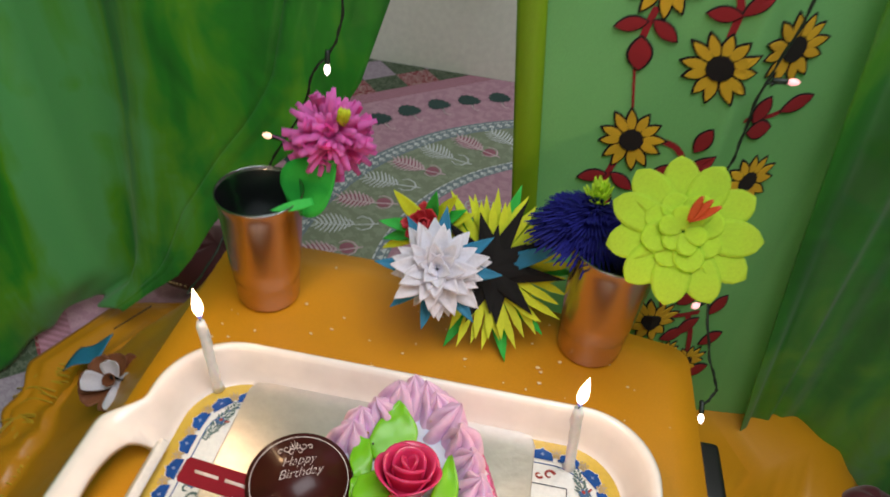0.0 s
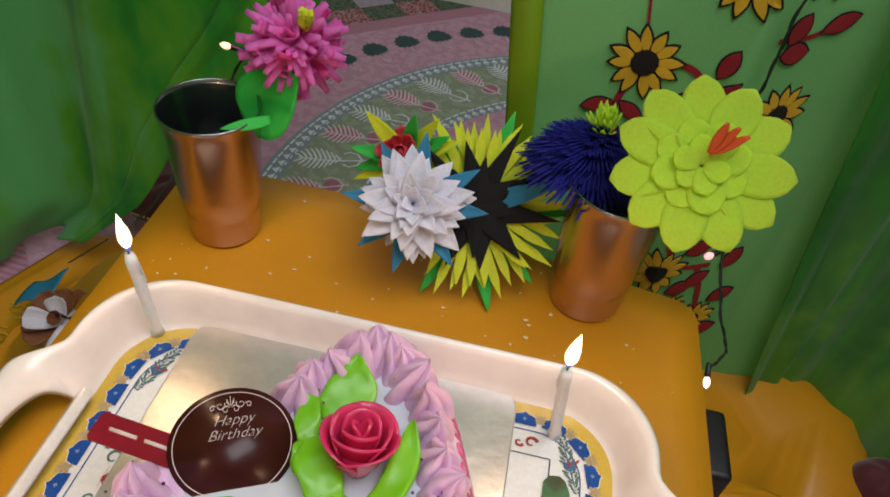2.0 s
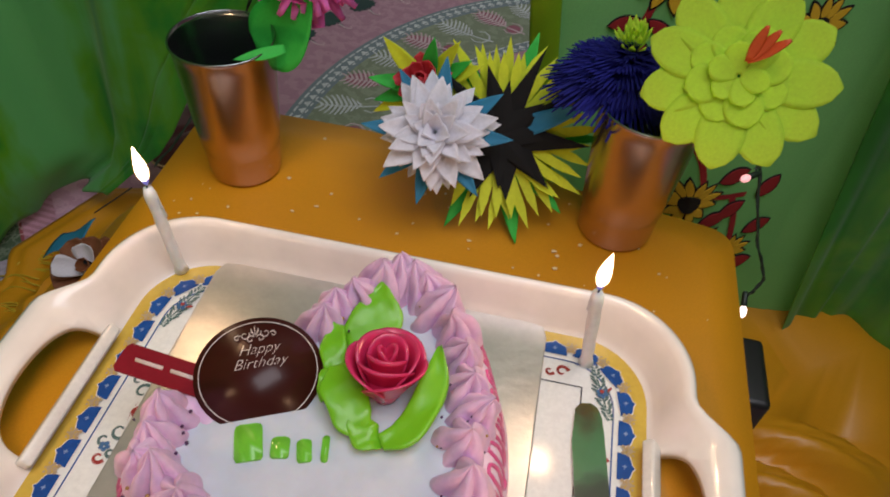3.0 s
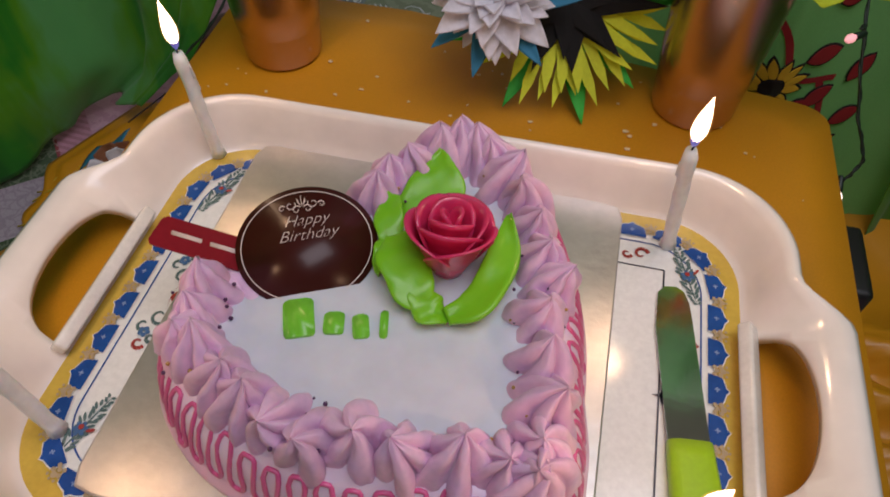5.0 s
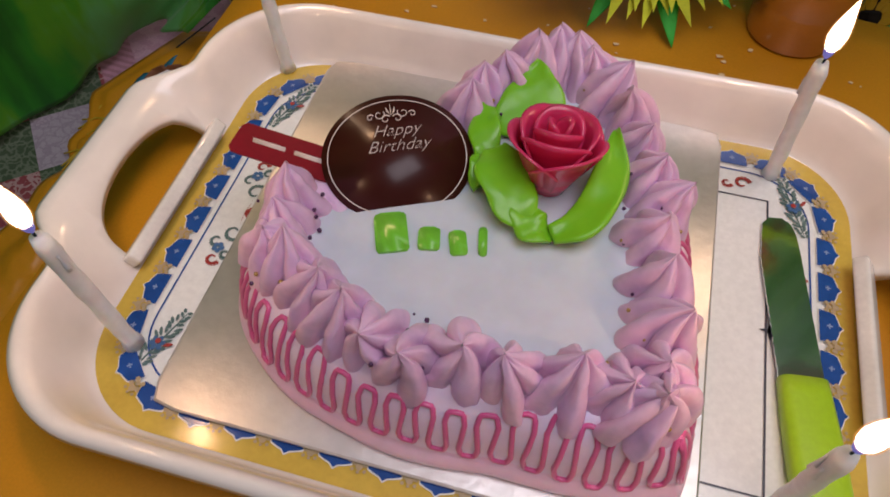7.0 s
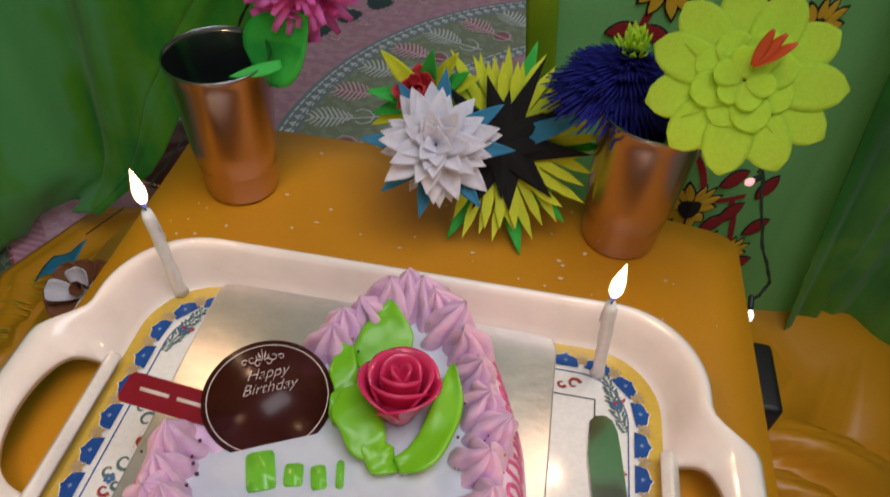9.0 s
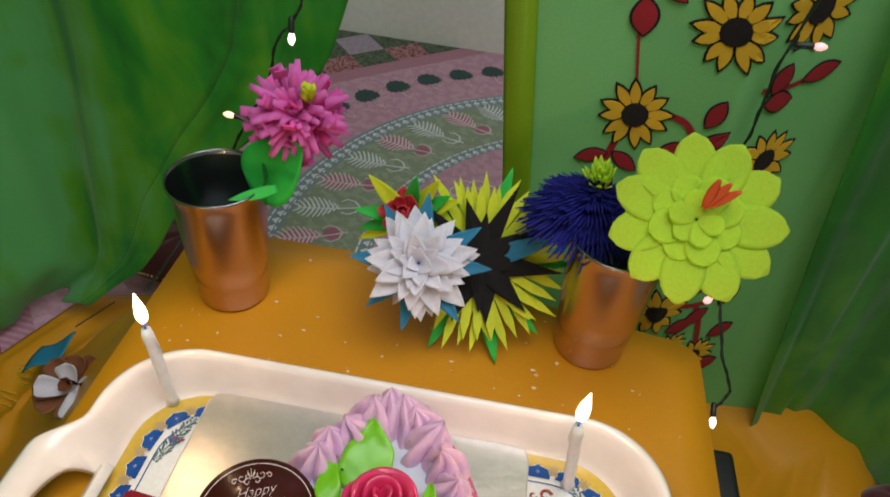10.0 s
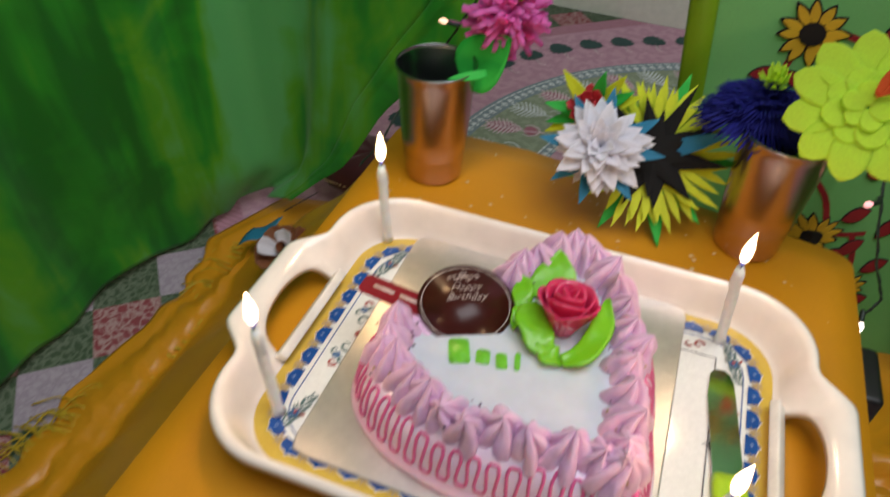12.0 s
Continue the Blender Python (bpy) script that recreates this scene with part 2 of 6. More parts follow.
M_P_RED = mat("red_flower_print", (0.42, 0.06, 0.05), rough=0.25, bump=0.03, coat=0.3)
M_P_LINE = mat("dark_line_print", (0.06, 0.06, 0.08), rough=0.3, bump=0.02)
M_FOIL = mat("silver_foil_board", (0.74, 0.71, 0.68), (0.64, 0.61, 0.58), scale=18, rough=0.40, metal=0.9, bump=0.4, bscale=120, depth=0.0010)
M_ICING = mat("pink_cake_icing", (0.84, 0.50, 0.64), (0.82, 0.57, 0.70), scale=14, rough=0.42, sub=0.35, bump=0.15, bscale=120, coat=0.15)
M_SIDE = mat("pale_lavender_icing", (0.84, 0.67, 0.82), (0.86, 0.62, 0.74), scale=16, rough=0.35, sub=0.3, bump=0.12, bscale=100, coat=0.2)
M_GLAZE = mat("white_cake_glaze", (0.67, 0.685, 0.745), (0.62, 0.63, 0.70), scale=20, rough=0.22, sub=0.25, bump=0.1, bscale=60, coat=0.35)
M_ROSETTE = mat("lavender_cream", (0.66, 0.43, 0.69), (0.88, 0.55, 0.66), scale=30, rough=0.42, sub=0.3, sub_radius=(0.006, 0.004, 0.005), bump=0.12, bscale=260, vary=0.08, coat=0.1)
M_DRIZZLE = mat("magenta_icing_line", (0.70, 0.11, 0.29), (0.64, 0.09, 0.25), rough=0.3, coat=0.3, bump=0.05)
M_LETTER = mat("green_icing_letters", (0.19, 0.60, 0.04), (0.15, 0.53, 0.03), rough=0.3, coat=0.3, bump=0.05)
M_LEAFGEL = mat("glossy_green_cream", (0.20, 0.56, 0.010), (0.15, 0.48, 0.008), scale=60, rough=0.36, coat=0.10, sub=0.15, bump=0.03, bscale=60)
M_ROSE = mat("glossy_red_rose_cream", (0.74, 0.040, 0.145), (0.66, 0.030, 0.115), scale=50, rough=0.26, coat=0.35, sub=0.15, bump=0.1, bscale=120)
M_CHOC = mat("dark_chocolate_plaque", (0.055, 0.010, 0.008), (0.045, 0.008, 0.006), rough=0.30, coat=0.15, bump=0.03, bscale=60)
M_STRIP = mat("dark_red_glossy_card", (0.24, 0.010, 0.020), (0.21, 0.008, 0.016), rough=0.35, bump=0.03)
for card_ in (M_STRIP, M_CHOC):
    card_.node_tree.nodes["Principled BSDF"].inputs["Specular IOR Level"].default_value = 0.25
M_PRINT_PALE = mat("pale_printing", (0.80, 0.68, 0.62), rough=0.4, bump=0.02)
M_GOLDDOT = mat("gold_sprinkle", (0.55, 0.32, 0.10), rough=0.3, metal=0.4, vary=0.3)
M_PURPLEDOT = mat("purple_sprinkle", (0.12, 0.03, 0.12), rough=0.3, vary=0.3)
M_WAX = mat("white_candle_wax", (0.90, 0.885, 0.86), (0.87, 0.85, 0.82), scale=60, rough=0.4, sub=0.5, sub_radius=(0.012, 0.008, 0.006), bump=0.15, bscale=150)
M_WICK = mat("burnt_wick", (0.02, 0.02, 0.03), rough=0.9)
M_FLAME = glow("candle_flame", (1.0, 0.80, 0.50), 14.0)
def flame_skin(name, col, strength, share):
    m, nodes, links, bsdf = material(name)
    lit, clear, both = nodes.new("ShaderNodeEmission"), nodes.new("ShaderNodeBsdfTransparent"), nodes.new("ShaderNodeMixShader")
    lit.inputs[0].default_value, lit.inputs[1].default_value, both.inputs[0].default_value = (*col, 1), strength, share
    links.new(clear.outputs[0], both.inputs[1]), links.new(lit.outputs[0], both.inputs[2])
    links.new(both.outputs[0], nodes["Material Output"].inputs["Surface"])
    return m


M_FLAME_SKIN = flame_skin("flame_orange_edge", (1.0, 0.50, 0.16), 2.4, 0.16)
M_FLAME_BLUE = glow("flame_foot", (0.20, 0.22, 0.75), 0.5)
M_BULB = glow("warm_bulb", (1.0, 0.60, 0.40), 1.8)
M_BULB_PINK = glow("pinkish_bulb", (1.0, 0.45, 0.45), 1.4)
M_BULB_WHITE = glow("white_bulb", (1.0, 0.85, 0.75), 3.5)
M_WIRE = mat("dark_green_wire", (0.012, 0.025, 0.015), rough=0.5)
M_COPPER = mat("brushed_copper", (0.66, 0.47, 0.405), (0.55, 0.38, 0.325), scale=14, rough=0.25, metal=1.0, bump=0.08, bscale=500, stretch=(1, 1, 0.15), depth=0.0004)
M_STEEL = mat("dark_steel_inside", (0.40, 0.42, 0.42), rough=0.25, metal=1.0, bump=0.05)
M_KNIFE = mat("polished_steel_blade", (0.72, 0.74, 0.72), (0.68, 0.70, 0.68), rough=0.10, metal=1.0, bump=0.03, bscale=80)
M_HANDLE = mat("lime_plastic_handle", (0.36, 0.60, 0.015), (0.33, 0.56, 0.012), rough=0.35, bump=0.03)
M_LIME = mat("lime_foam_paper", (0.72, 0.92, 0.085), (0.70, 0.90, 0.075), scale=30, rough=0.8, translucent=0.6, bump=0.01, bscale=500, vary=0.02)
M_LIME_RED = mat("orange_red_paper", (0.66, 0.085, 0.015), rough=0.6)
M_WHITE = mat("white_craft_paper", (0.88, 0.87, 0.93), (0.85, 0.84, 0.91), rough=0.7, translucent=0.40, bump=0.1, bscale=400, vary=0.06)
M_BLACK = mat("black_craft_paper", (0.004, 0.0035, 0.0035), rough=0.95, bump=0.1, vary=0.2)
M_YELLOW = mat("lemon_craft_paper", (0.76, 0.82, 0.03), (0.70, 0.78, 0.025), rough=0.7, translucent=0.3, bump=0.1, vary=0.10)
M_BLUELEAF = mat("turquoise_craft_paper", (0.02, 0.22, 0.38), (0.02, 0.19, 0.34), rough=0.7, translucent=0.1, vary=0.1)
M_GREENLEAF = mat("bright_green_paper", (0.025, 0.54, 0.06), (0.02, 0.47, 0.05), rough=0.65, translucent=0.15, vary=0.1)
M_NAVY = mat("royal_blue_crepe_paper", (0.005, 0.007, 0.20), (0.004, 0.005, 0.15), rough=0.85, translucent=0.2, bump=0.2, vary=0.2)
M_PINK = mat("hot_pink_paper", (1.0, 0.32, 0.80), (0.99, 0.27, 0.74), rough=0.6, translucent=0.6, vary=0.10)
M_REDPAPER = mat("crimson_paper", (0.66, 0.045, 0.06), rough=0.65, translucent=0.1, vary=0.15)
M_APPLE = mat("yellow_applique_felt", (0.76, 0.45, 0.018), (0.64, 0.36, 0.015), rough=0.85, bump=0.2, bscale=700)
M_OUTLINE = mat("black_applique_felt", (0.010, 0.006, 0.005), rough=0.9, bump=0.2, bscale=700)
M_VINE = mat("dark_red_applique_felt", (0.33, 0.012, 0.018), (0.27, 0.010, 0.014), rough=0.85, bump=0.2, bscale=700)
M_MAROON = mat("maroon_velvet", (0.09, 0.010, 0.015), (0.07, 0.008, 0.012), rough=0.8, sheen=0.3)
M_TABLE_BLACK = mat("black_table_plastic", (0.012, 0.010, 0.010), rough=0.45, bump=0.05)
M_TABLE_WOOD = mat("brown_table_board", (0.16, 0.08, 0.04), scale=12, rough=0.6)
M_BROWN = mat("brown_craft_paper", (0.22, 0.075, 0.025), rough=0.7)
M_CHIP = mat("pale_paper_chips", (0.78, 0.58, 0.34), rough=0.7)
M_RIBBON = mat("red_satin_ribbon", (0.42, 0.015, 0.02), rough=0.4, translucent=0.2)
# sheet prints; pale and rose ones lightened too, for light on the far bed
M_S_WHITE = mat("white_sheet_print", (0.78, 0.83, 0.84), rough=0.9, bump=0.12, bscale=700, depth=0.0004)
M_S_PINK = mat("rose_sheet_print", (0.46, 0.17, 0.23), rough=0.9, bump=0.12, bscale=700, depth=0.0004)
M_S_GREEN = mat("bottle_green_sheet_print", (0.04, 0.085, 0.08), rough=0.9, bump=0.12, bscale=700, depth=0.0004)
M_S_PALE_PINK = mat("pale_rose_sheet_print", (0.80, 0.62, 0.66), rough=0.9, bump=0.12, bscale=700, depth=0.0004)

# the bed sheet's ground colours: a round medallion in a square field, checks outside it
MID = (0.36, 0.66)
E1, E2 = (0.757, 0.653), (-0.653, 0.757)
CHECK = 0.093


def sheet_material():
    m, nodes, links, bsdf = material("printed_bed_sheet")
    where = nodes.new("ShaderNodeTexCoord")
    split = nodes.new("ShaderNodeSeparateXYZ")
    links.new(where.outputs["Object"], split.inputs[0])

    def calc(op, a, b=0.0, c=0.0):
        node = nodes.new("ShaderNodeMath")
        node.operation = op
        for socket, one in zip(node.inputs, (a, b, c)):
            if isinstance(one, (int, float)):
                socket.default_value = one
            else:
                links.new(one, socket)
        return node.outputs[0]

    def blend(fac, a, b):
        node = nodes.new("ShaderNodeMix")
        node.data_type = "RGBA"
        links.new(fac, node.inputs[0])
        for socket, one in ((node.inputs[6], a), (node.inputs[7], b)):
            if isinstance(one, tuple):
                socket.default_value = (*one, 1)
            else:
                links.new(one, socket)
        return node.outputs[2]

    x, y = split.outputs[0], split.outputs[1]
    p = calc("ADD", calc("MULTIPLY", x, E1[0]), calc("MULTIPLY", y, E1[1]))
    q = calc("ADD", calc("MULTIPLY", x, E2[0]), calc("MULTIPLY", y, E2[1]))
    dx, dy = calc("SUBTRACT", x, MID[0]), calc("SUBTRACT", y, MID[1])
    r = calc("SQRT", calc("ADD", calc("MULTIPLY", dx, dx), calc("MULTIPLY", dy, dy)))
    p0, q0 = MID[0] * E1[0] + MID[1] * E1[1], MID[0] * E2[0] + MID[1] * E2[1]
    far = calc("MAXIMUM", calc("ABSOLUTE", calc("SUBTRACT", p, p0)), calc("ABSOLUTE", calc("SUBTRACT", q, q0)))
    # rough tone of the print
    worn = nodes.new("ShaderNodeTexNoise")
    worn.inputs["Scale"].default_value, worn.inputs["Detail"].default_value = 55, 5
    links.new(where.outputs["Object"], worn.inputs["Vector"])
    curl = nodes.new("ShaderNodeTexVoronoi")
    curl.inputs["Scale"].default_value, curl.feature = 75, "DISTANCE_TO_EDGE"
    bent = nodes.new("ShaderNodeMixRGB")
    bent.inputs[0].default_value = 0.03
    links.new(where.outputs["Object"], bent.inputs[1]), links.new(worn.outputs["Color"], bent.inputs[2])
    links.new(bent.outputs[0], curl.inputs["Vector"])
    scroll = calc("LESS_THAN", curl.outputs["Distance"], 0.10)
    # checks, their colours darkened to stand in for the curtain's shade
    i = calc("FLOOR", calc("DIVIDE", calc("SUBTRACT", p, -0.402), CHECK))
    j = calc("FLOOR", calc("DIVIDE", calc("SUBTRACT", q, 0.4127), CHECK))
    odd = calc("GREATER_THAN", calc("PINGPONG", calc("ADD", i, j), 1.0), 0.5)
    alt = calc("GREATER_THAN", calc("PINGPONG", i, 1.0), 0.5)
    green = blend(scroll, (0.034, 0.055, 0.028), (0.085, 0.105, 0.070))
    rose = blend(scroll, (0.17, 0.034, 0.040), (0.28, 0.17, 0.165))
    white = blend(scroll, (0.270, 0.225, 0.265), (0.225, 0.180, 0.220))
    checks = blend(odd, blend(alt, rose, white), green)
    # medallion, its colours lightened in place of light on the far bed
    sage = blend(calc("GREATER_THAN", worn.outputs["Fac"], 0.52), (0.185, 0.220, 0.150), (0.225, 0.262, 0.185))
    pinkish = blend(calc("GREATER_THAN", worn.outputs["Fac"], 0.50), (0.345, 0.190, 0.245), (0.390, 0.230, 0.285))
    lace = (0.165, 0.210, 0.230)
    body = blend(calc("GREATER_THAN", r, 0.486), pinkish, lace)
    body = blend(calc("GREATER_THAN", r, 0.512), body, sage)
    body = blend(calc("GREATER_THAN", r, 0.652), body, lace)
    body = blend(calc("GREATER_THAN", r, 0.690), body, pinkish)
    stripe = calc("GREATER_THAN", calc("SINE", calc("MULTIPLY", calc("ADD", p, q), 420.0)), 0.0)
    rope = blend(stripe, (0.34, 0.165, 0.215), (0.26, 0.12, 0.155))
    body = blend(calc("GREATER_THAN", far, 0.870), body, rope)
    colour = blend(calc("GREATER_THAN", far, 0.915), body, checks)
    tone = nodes.new("ShaderNodeHueSaturation")
    fine = nodes.new("ShaderNodeTexNoise")
    fine.inputs["Scale"].default_value, fine.inputs["Detail"].default_value = 400, 3
    links.new(where.outputs["Object"], fine.inputs["Vector"])
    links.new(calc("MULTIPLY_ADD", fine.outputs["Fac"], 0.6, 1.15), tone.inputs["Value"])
    links.new(colour, tone.inputs["Color"])
    links.new(tone.outputs[0], bsdf.inputs["Base Color"])
    bsdf.inputs["Roughness"].default_value = 0.9
    lift = nodes.new("ShaderNodeBump")
    lift.inputs["Strength"].default_value, lift.inputs["Distance"].default_value = 0.3, 0.0008
    links.new(fine.outputs["Fac"], lift.inputs["Height"]), links.new(lift.outputs[0], bsdf.inputs["Normal"])
    return m


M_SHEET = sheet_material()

# ---- the room ----
def box_bm(x0, x1, y0, y1, z0, z1, bevel=0.0, seg=2):
    bm = bmesh.new()
    bmesh.ops.create_cube(bm, size=1.0, matrix=Matrix.Translation(((x0 + x1) / 2, (y0 + y1) / 2, (z0 + z1) / 2)) @ Matrix.Diagonal((x1 - x0, y1 - y0, z1 - z0, 1)))
    if bevel:
        bmesh.ops.bevel(bm, geom=list(bm.edges), offset=bevel, segments=seg, affect="EDGES", profile=0.6)
    return bm


WALL_Y = 1.485
for name, dims in (("wall_north", (-2.0, 2.0, WALL_Y, WALL_Y + 0.12, -0.10, 2.4)), ("wall_south", (-2.0, 2.0, -2.32, -2.2, -0.10, 2.4)),
                   ("wall_west", (-2.12, -2.0, -2.2, WALL_Y, -0.10, 2.4)), ("wall_east", (2.0, 2.12, -2.2, WALL_Y, -0.10, 2.4))):
    tagged(part(name, box_bm(*dims), M_WALL, smooth=False), "plain pale yellow-grey painted wall", "wall", kind="structure")
tagged(part("ceiling", box_bm(-2.0, 2.0, -2.2, WALL_Y, 2.4, 2.5), M_WALL, smooth=False), "plain pale painted ceiling", "ceiling", kind="structure")
tagged(part("floor", box_bm(-2.0, 2.0, -2.2, WALL_Y, -0.20, -0.10), M_WALL, smooth=False), "plain floor under the bedding", "floor", kind="structure")


# ---- bed sheet on its mattress ----
def sheet_z(x, y):
    calm = 0.0018 * math.sin(7 * x + 3 * y) + 0.0012 * noise.noise((5 * x, 5 * y, 0.3))
    return calm - 0.003


bedsheet = thing("bedsheet", (0, 0, 0), "printed green and rose block-print bedsheet with a medallion, spread flat", "bedsheet")
bm = bmesh.new()
grid(bm, lambda u, v: (-1.9 + 3.8 * u, -2.1 + (WALL_Y + 2.098) * v, sheet_z(-1.9 + 3.8 * u, -2.1 + (WALL_Y + 2.098) * v)), 90, 90)
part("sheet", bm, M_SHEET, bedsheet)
part("mattress", box_bm(-1.89, 1.89, -2.09, WALL_Y - 0.004, -0.098, -0.008, 0.0), M_S_WHITE, bedsheet, smooth=False)


def on_sheet(x, y, lift=0.0008):
    return (x, y, sheet_z(x, y) + lift)


def print_piece(bm, pts, lift=0.0010):
    try:
        bm.faces.new([bm.verts.new(on_sheet(x, y, lift)) for x, y in pts])
    except ValueError:
        pass


def ring_xy(r, a, side=0.0, out=0.0):
    """A place on the medallion: radius, angle, then off it sideways and outwards."""
    c, s = math.cos(a), math.sin(a)
    return (MID[0] + c * (r + out) - s * side, MID[1] + s * (r + out) + c * side)


def stroke(bm, pts, w0, w1, lift=0.0012):
    n = len(pts)
    left, right = [], []
    for i, (x, y) in enumerate(pts):
        ax, ay = pts[min(i + 1, n - 1)][0] - pts[max(i - 1, 0)][0], pts[min(i + 1, n - 1)][1] - pts[max(i - 1, 0)][1]
        d = math.hypot(ax, ay) or 1
        w = w0 + (w1 - w0) * i / (n - 1)
        left.append((x - ay / d * w, y + ax / d * w)), right.append((x + ay / d * w, y - ax / d * w))
    for i in range(n - 1):
        print_piece(bm, [left[i], left[i + 1], right[i + 1], right[i]], lift)


step = 0.142
for k in range(-2, 13):
    a = math.radians(178.2) - step * k
    rosy = k % 2 == 0
    bm = bmesh.new()

    def leafy(s, o):
        t = 0.42                      # the sprig leans over
        s, o = 1.28 * s, 1.22 * o
        return ring_xy(0.590, a, s * math.cos(t) + o * math.sin(t), -s * math.sin(t) + o * math.cos(t))

    if rosy:
        print_piece(bm, [leafy(0.013 * math.cos(b), -0.024 + 0.012 * math.sin(b)) for b in [2 * math.pi * i / 10 for i in range(10)]], 0.0006)
        print_piece(bm, [leafy(0.016 * math.cos(b), 0.022 + 0.030 * math.sin(b)) for b in [2 * math.pi * i / 12 for i in range(12)]], 0.0006)
    under = len(bm.faces)
    stroke(bm, [leafy(0.004 * math.sin(3 * i / 8), 0.050 - 0.098 * i / 8) for i in range(9)], 0.0012, 0.0020)
    for n in range(9):
        o = 0.050 - 0.0068 * n
        reach = 0.023 * math.sin(math.pi * (n + 1.5) / 11)
        for sgn in (-1, 1):
            stroke(bm, [leafy(0, o - 0.004), leafy(sgn * reach * 0.6, o + 0.001), leafy(sgn * reach, o + 0.008 - 0.0006 * n)], 0.0023, 0.0014)
    for sgn in (-1, 1):
        stroke(bm, [leafy(0, -0.040), leafy(sgn * 0.012, -0.034), leafy(sgn * 0.017, -0.022), leafy(sgn * 0.012, -0.013)], 0.0019, 0.0013)
    for n, face in enumerate(bm.faces):
        face.material_index = 1 if n < under else 0
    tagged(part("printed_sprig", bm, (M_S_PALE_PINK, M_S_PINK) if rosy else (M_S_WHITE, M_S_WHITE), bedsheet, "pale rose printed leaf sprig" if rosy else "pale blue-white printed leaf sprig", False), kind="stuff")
for inner, count in ((0.656, 200), (0.486, 160)):
    bm = bmesh.new()
    for k in range(count):
        a = 2 * math.pi * k / count
        if not 0.9 < a < 3.6:
            continue
        w = math.pi / count * 0.88 * inner
        print_piece(bm, [ring_xy(inner, a, -w, 0.0075), ring_xy(inner, a, w, 0.0075), ring_xy(inner, a, 0, 0.0195)])
        print_piece(bm, [ring_xy(inner, a, -w * 0.9, 0.022), ring_xy(inner, a, w * 0.9, 0.022), ring_xy(inner, a, w * 0.9, 0.026), ring_xy(inner, a, -w * 0.9, 0.026)])
        print_piece(bm, [ring_xy(inner, a, -w * 0.5, 0.0020), ring_xy(inner, a, w * 0.5, 0.0020), ring_xy(inner, a, w * 0.5, 0.0052), ring_xy(inner, a, -w * 0.5, 0.0052)])
    tagged(part("printed_lace", bm, M_S_WHITE, bedsheet, "white printed lace ring", False), kind="stuff")
for k in range(14):
    a = math.radians(171) - 0.106 * k
    bm = bmesh.new()
    print_piece(bm, [ring_xy(0.790, a, (0.029 + 0.0026 * math.cos(13 * b + k)) * math.cos(b), (0.025 + 0.0026 * math.cos(13 * b + k)) * math.sin(b) + 0.010 - 0.004 * math.cos(2 * b)) for b in [2 * math.pi * i / 52 for i in range(52)]])
    stroke(bm, [ring_xy(0.790, a, 0.002, -0.012), ring_xy(0.790, a, 0.003, -0.026)], 0.003, 0.002)
    dark = len(bm.faces)
    stroke(bm, [ring_xy(0.790, a, 0.003, -0.014), ring_xy(0.790, a, 0.006, -0.036), ring_xy(0.790, a, 0.0, -0.046), ring_xy(0.790, a, -0.006, -0.040)], 0.0016, 0.0012, 0.0016)
    for n, face in enumerate(bm.faces):
        face.material_index = 0 if n < dark else 1
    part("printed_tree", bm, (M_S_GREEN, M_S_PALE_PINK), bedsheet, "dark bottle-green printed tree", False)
bm = bmesh.new()
for ring, n, size in ((0.030, 8, 0.018), (0.014, 6, 0.013)):
    for i in range(n):
        b = 2 * math.pi * i / n + ring * 50
        cx, cy = 0.026 + ring * math.cos(b), 0.866 + ring * math.sin(b)
        stroke(bm, [(cx + size * math.cos(c), cy + size * math.sin(c)) for c in [b - 1.6 + 3.2 * q / 8 for q in range(9)]], 0.0012, 0.0012)
part("printed_blossom", bm, M_S_WHITE, bedsheet, "white printed blossom outline", False)


# ---- curtains ----
def lerp_table(table, z):
    for (a, xa), (b, xb) in zip(table, table[1:]):
        if z <= b:
            t = (z - a) / (b - a)
            return xa + (xb - xa) * max(0, t)
    return table[-1][1]


def along(path, s):
    """A place and its sideways direction at share s of a smooth path in plan."""
    n = len(path) - 1
    i = min(int(s * n), n - 1)
    a, b = path[i], path[i + 1]
    d = (b - a).normalized()
    return a.lerp(b, s * n - i), Vector((-d.y, d.x, 0))


LEFT_EDGE = [(0.0, -0.52), (0.12, -0.398), (0.155, -0.357), (0.193, -0.330), (0.266, -0.288), (0.30, -0.258), (0.363, -0.205), (0.42, -0.147), (0.4745, -0.105), (0.600, -0.066), (1.0, 0.02), (1.6, 0.08)]


def left_curtain(u, v, off=0.0):
    z = 0.012 + 0.98 * v ** 1.3
    hem = 0.05 * max(0, (u - 0.72) / 0.28) + 0.006 * math.sin(40 * u)
    xe = lerp_table(LEFT_EDGE, z + hem * (1 - v))
    path = smooth_path([(-0.66, -0.45, 0), (-0.66, -0.20, 0), (-0.642, 0.05, 0), (-0.600, 0.29, 0), (min(-0.47, xe - 0.05), 0.425, 0), (xe, 0.385, 0)], 10)
    p, n = along(path, u)
    p = p + n * off
    gather = 0.4 + 0.6 * min(1, z / 0.6)
    fold = 0.024 * math.sin(27 * u + 1.5 * math.sin(5 * u) + 1.3 * z) + 0.008 * math.sin(67 * u + 1.2 + 2 * z) + 0.012 * noise.noise((6 * u, 2.2 * z, 1.7))
    p = p + n * fold * gather * (0.3 if u > 0.965 else 1)
    return (p.x, p.y, z + hem * (1 - v))


def cloth_sheet(fn, nu, nv):
    bm = bmesh.new()
    grid(bm, fn, nu, nv)
    return bm


def thicken(ob, thickness):
    mod = ob.modifiers.new("cloth_thickness", "SOLIDIFY")
    mod.thickness, mod.offset = thickness, 0
    return ob


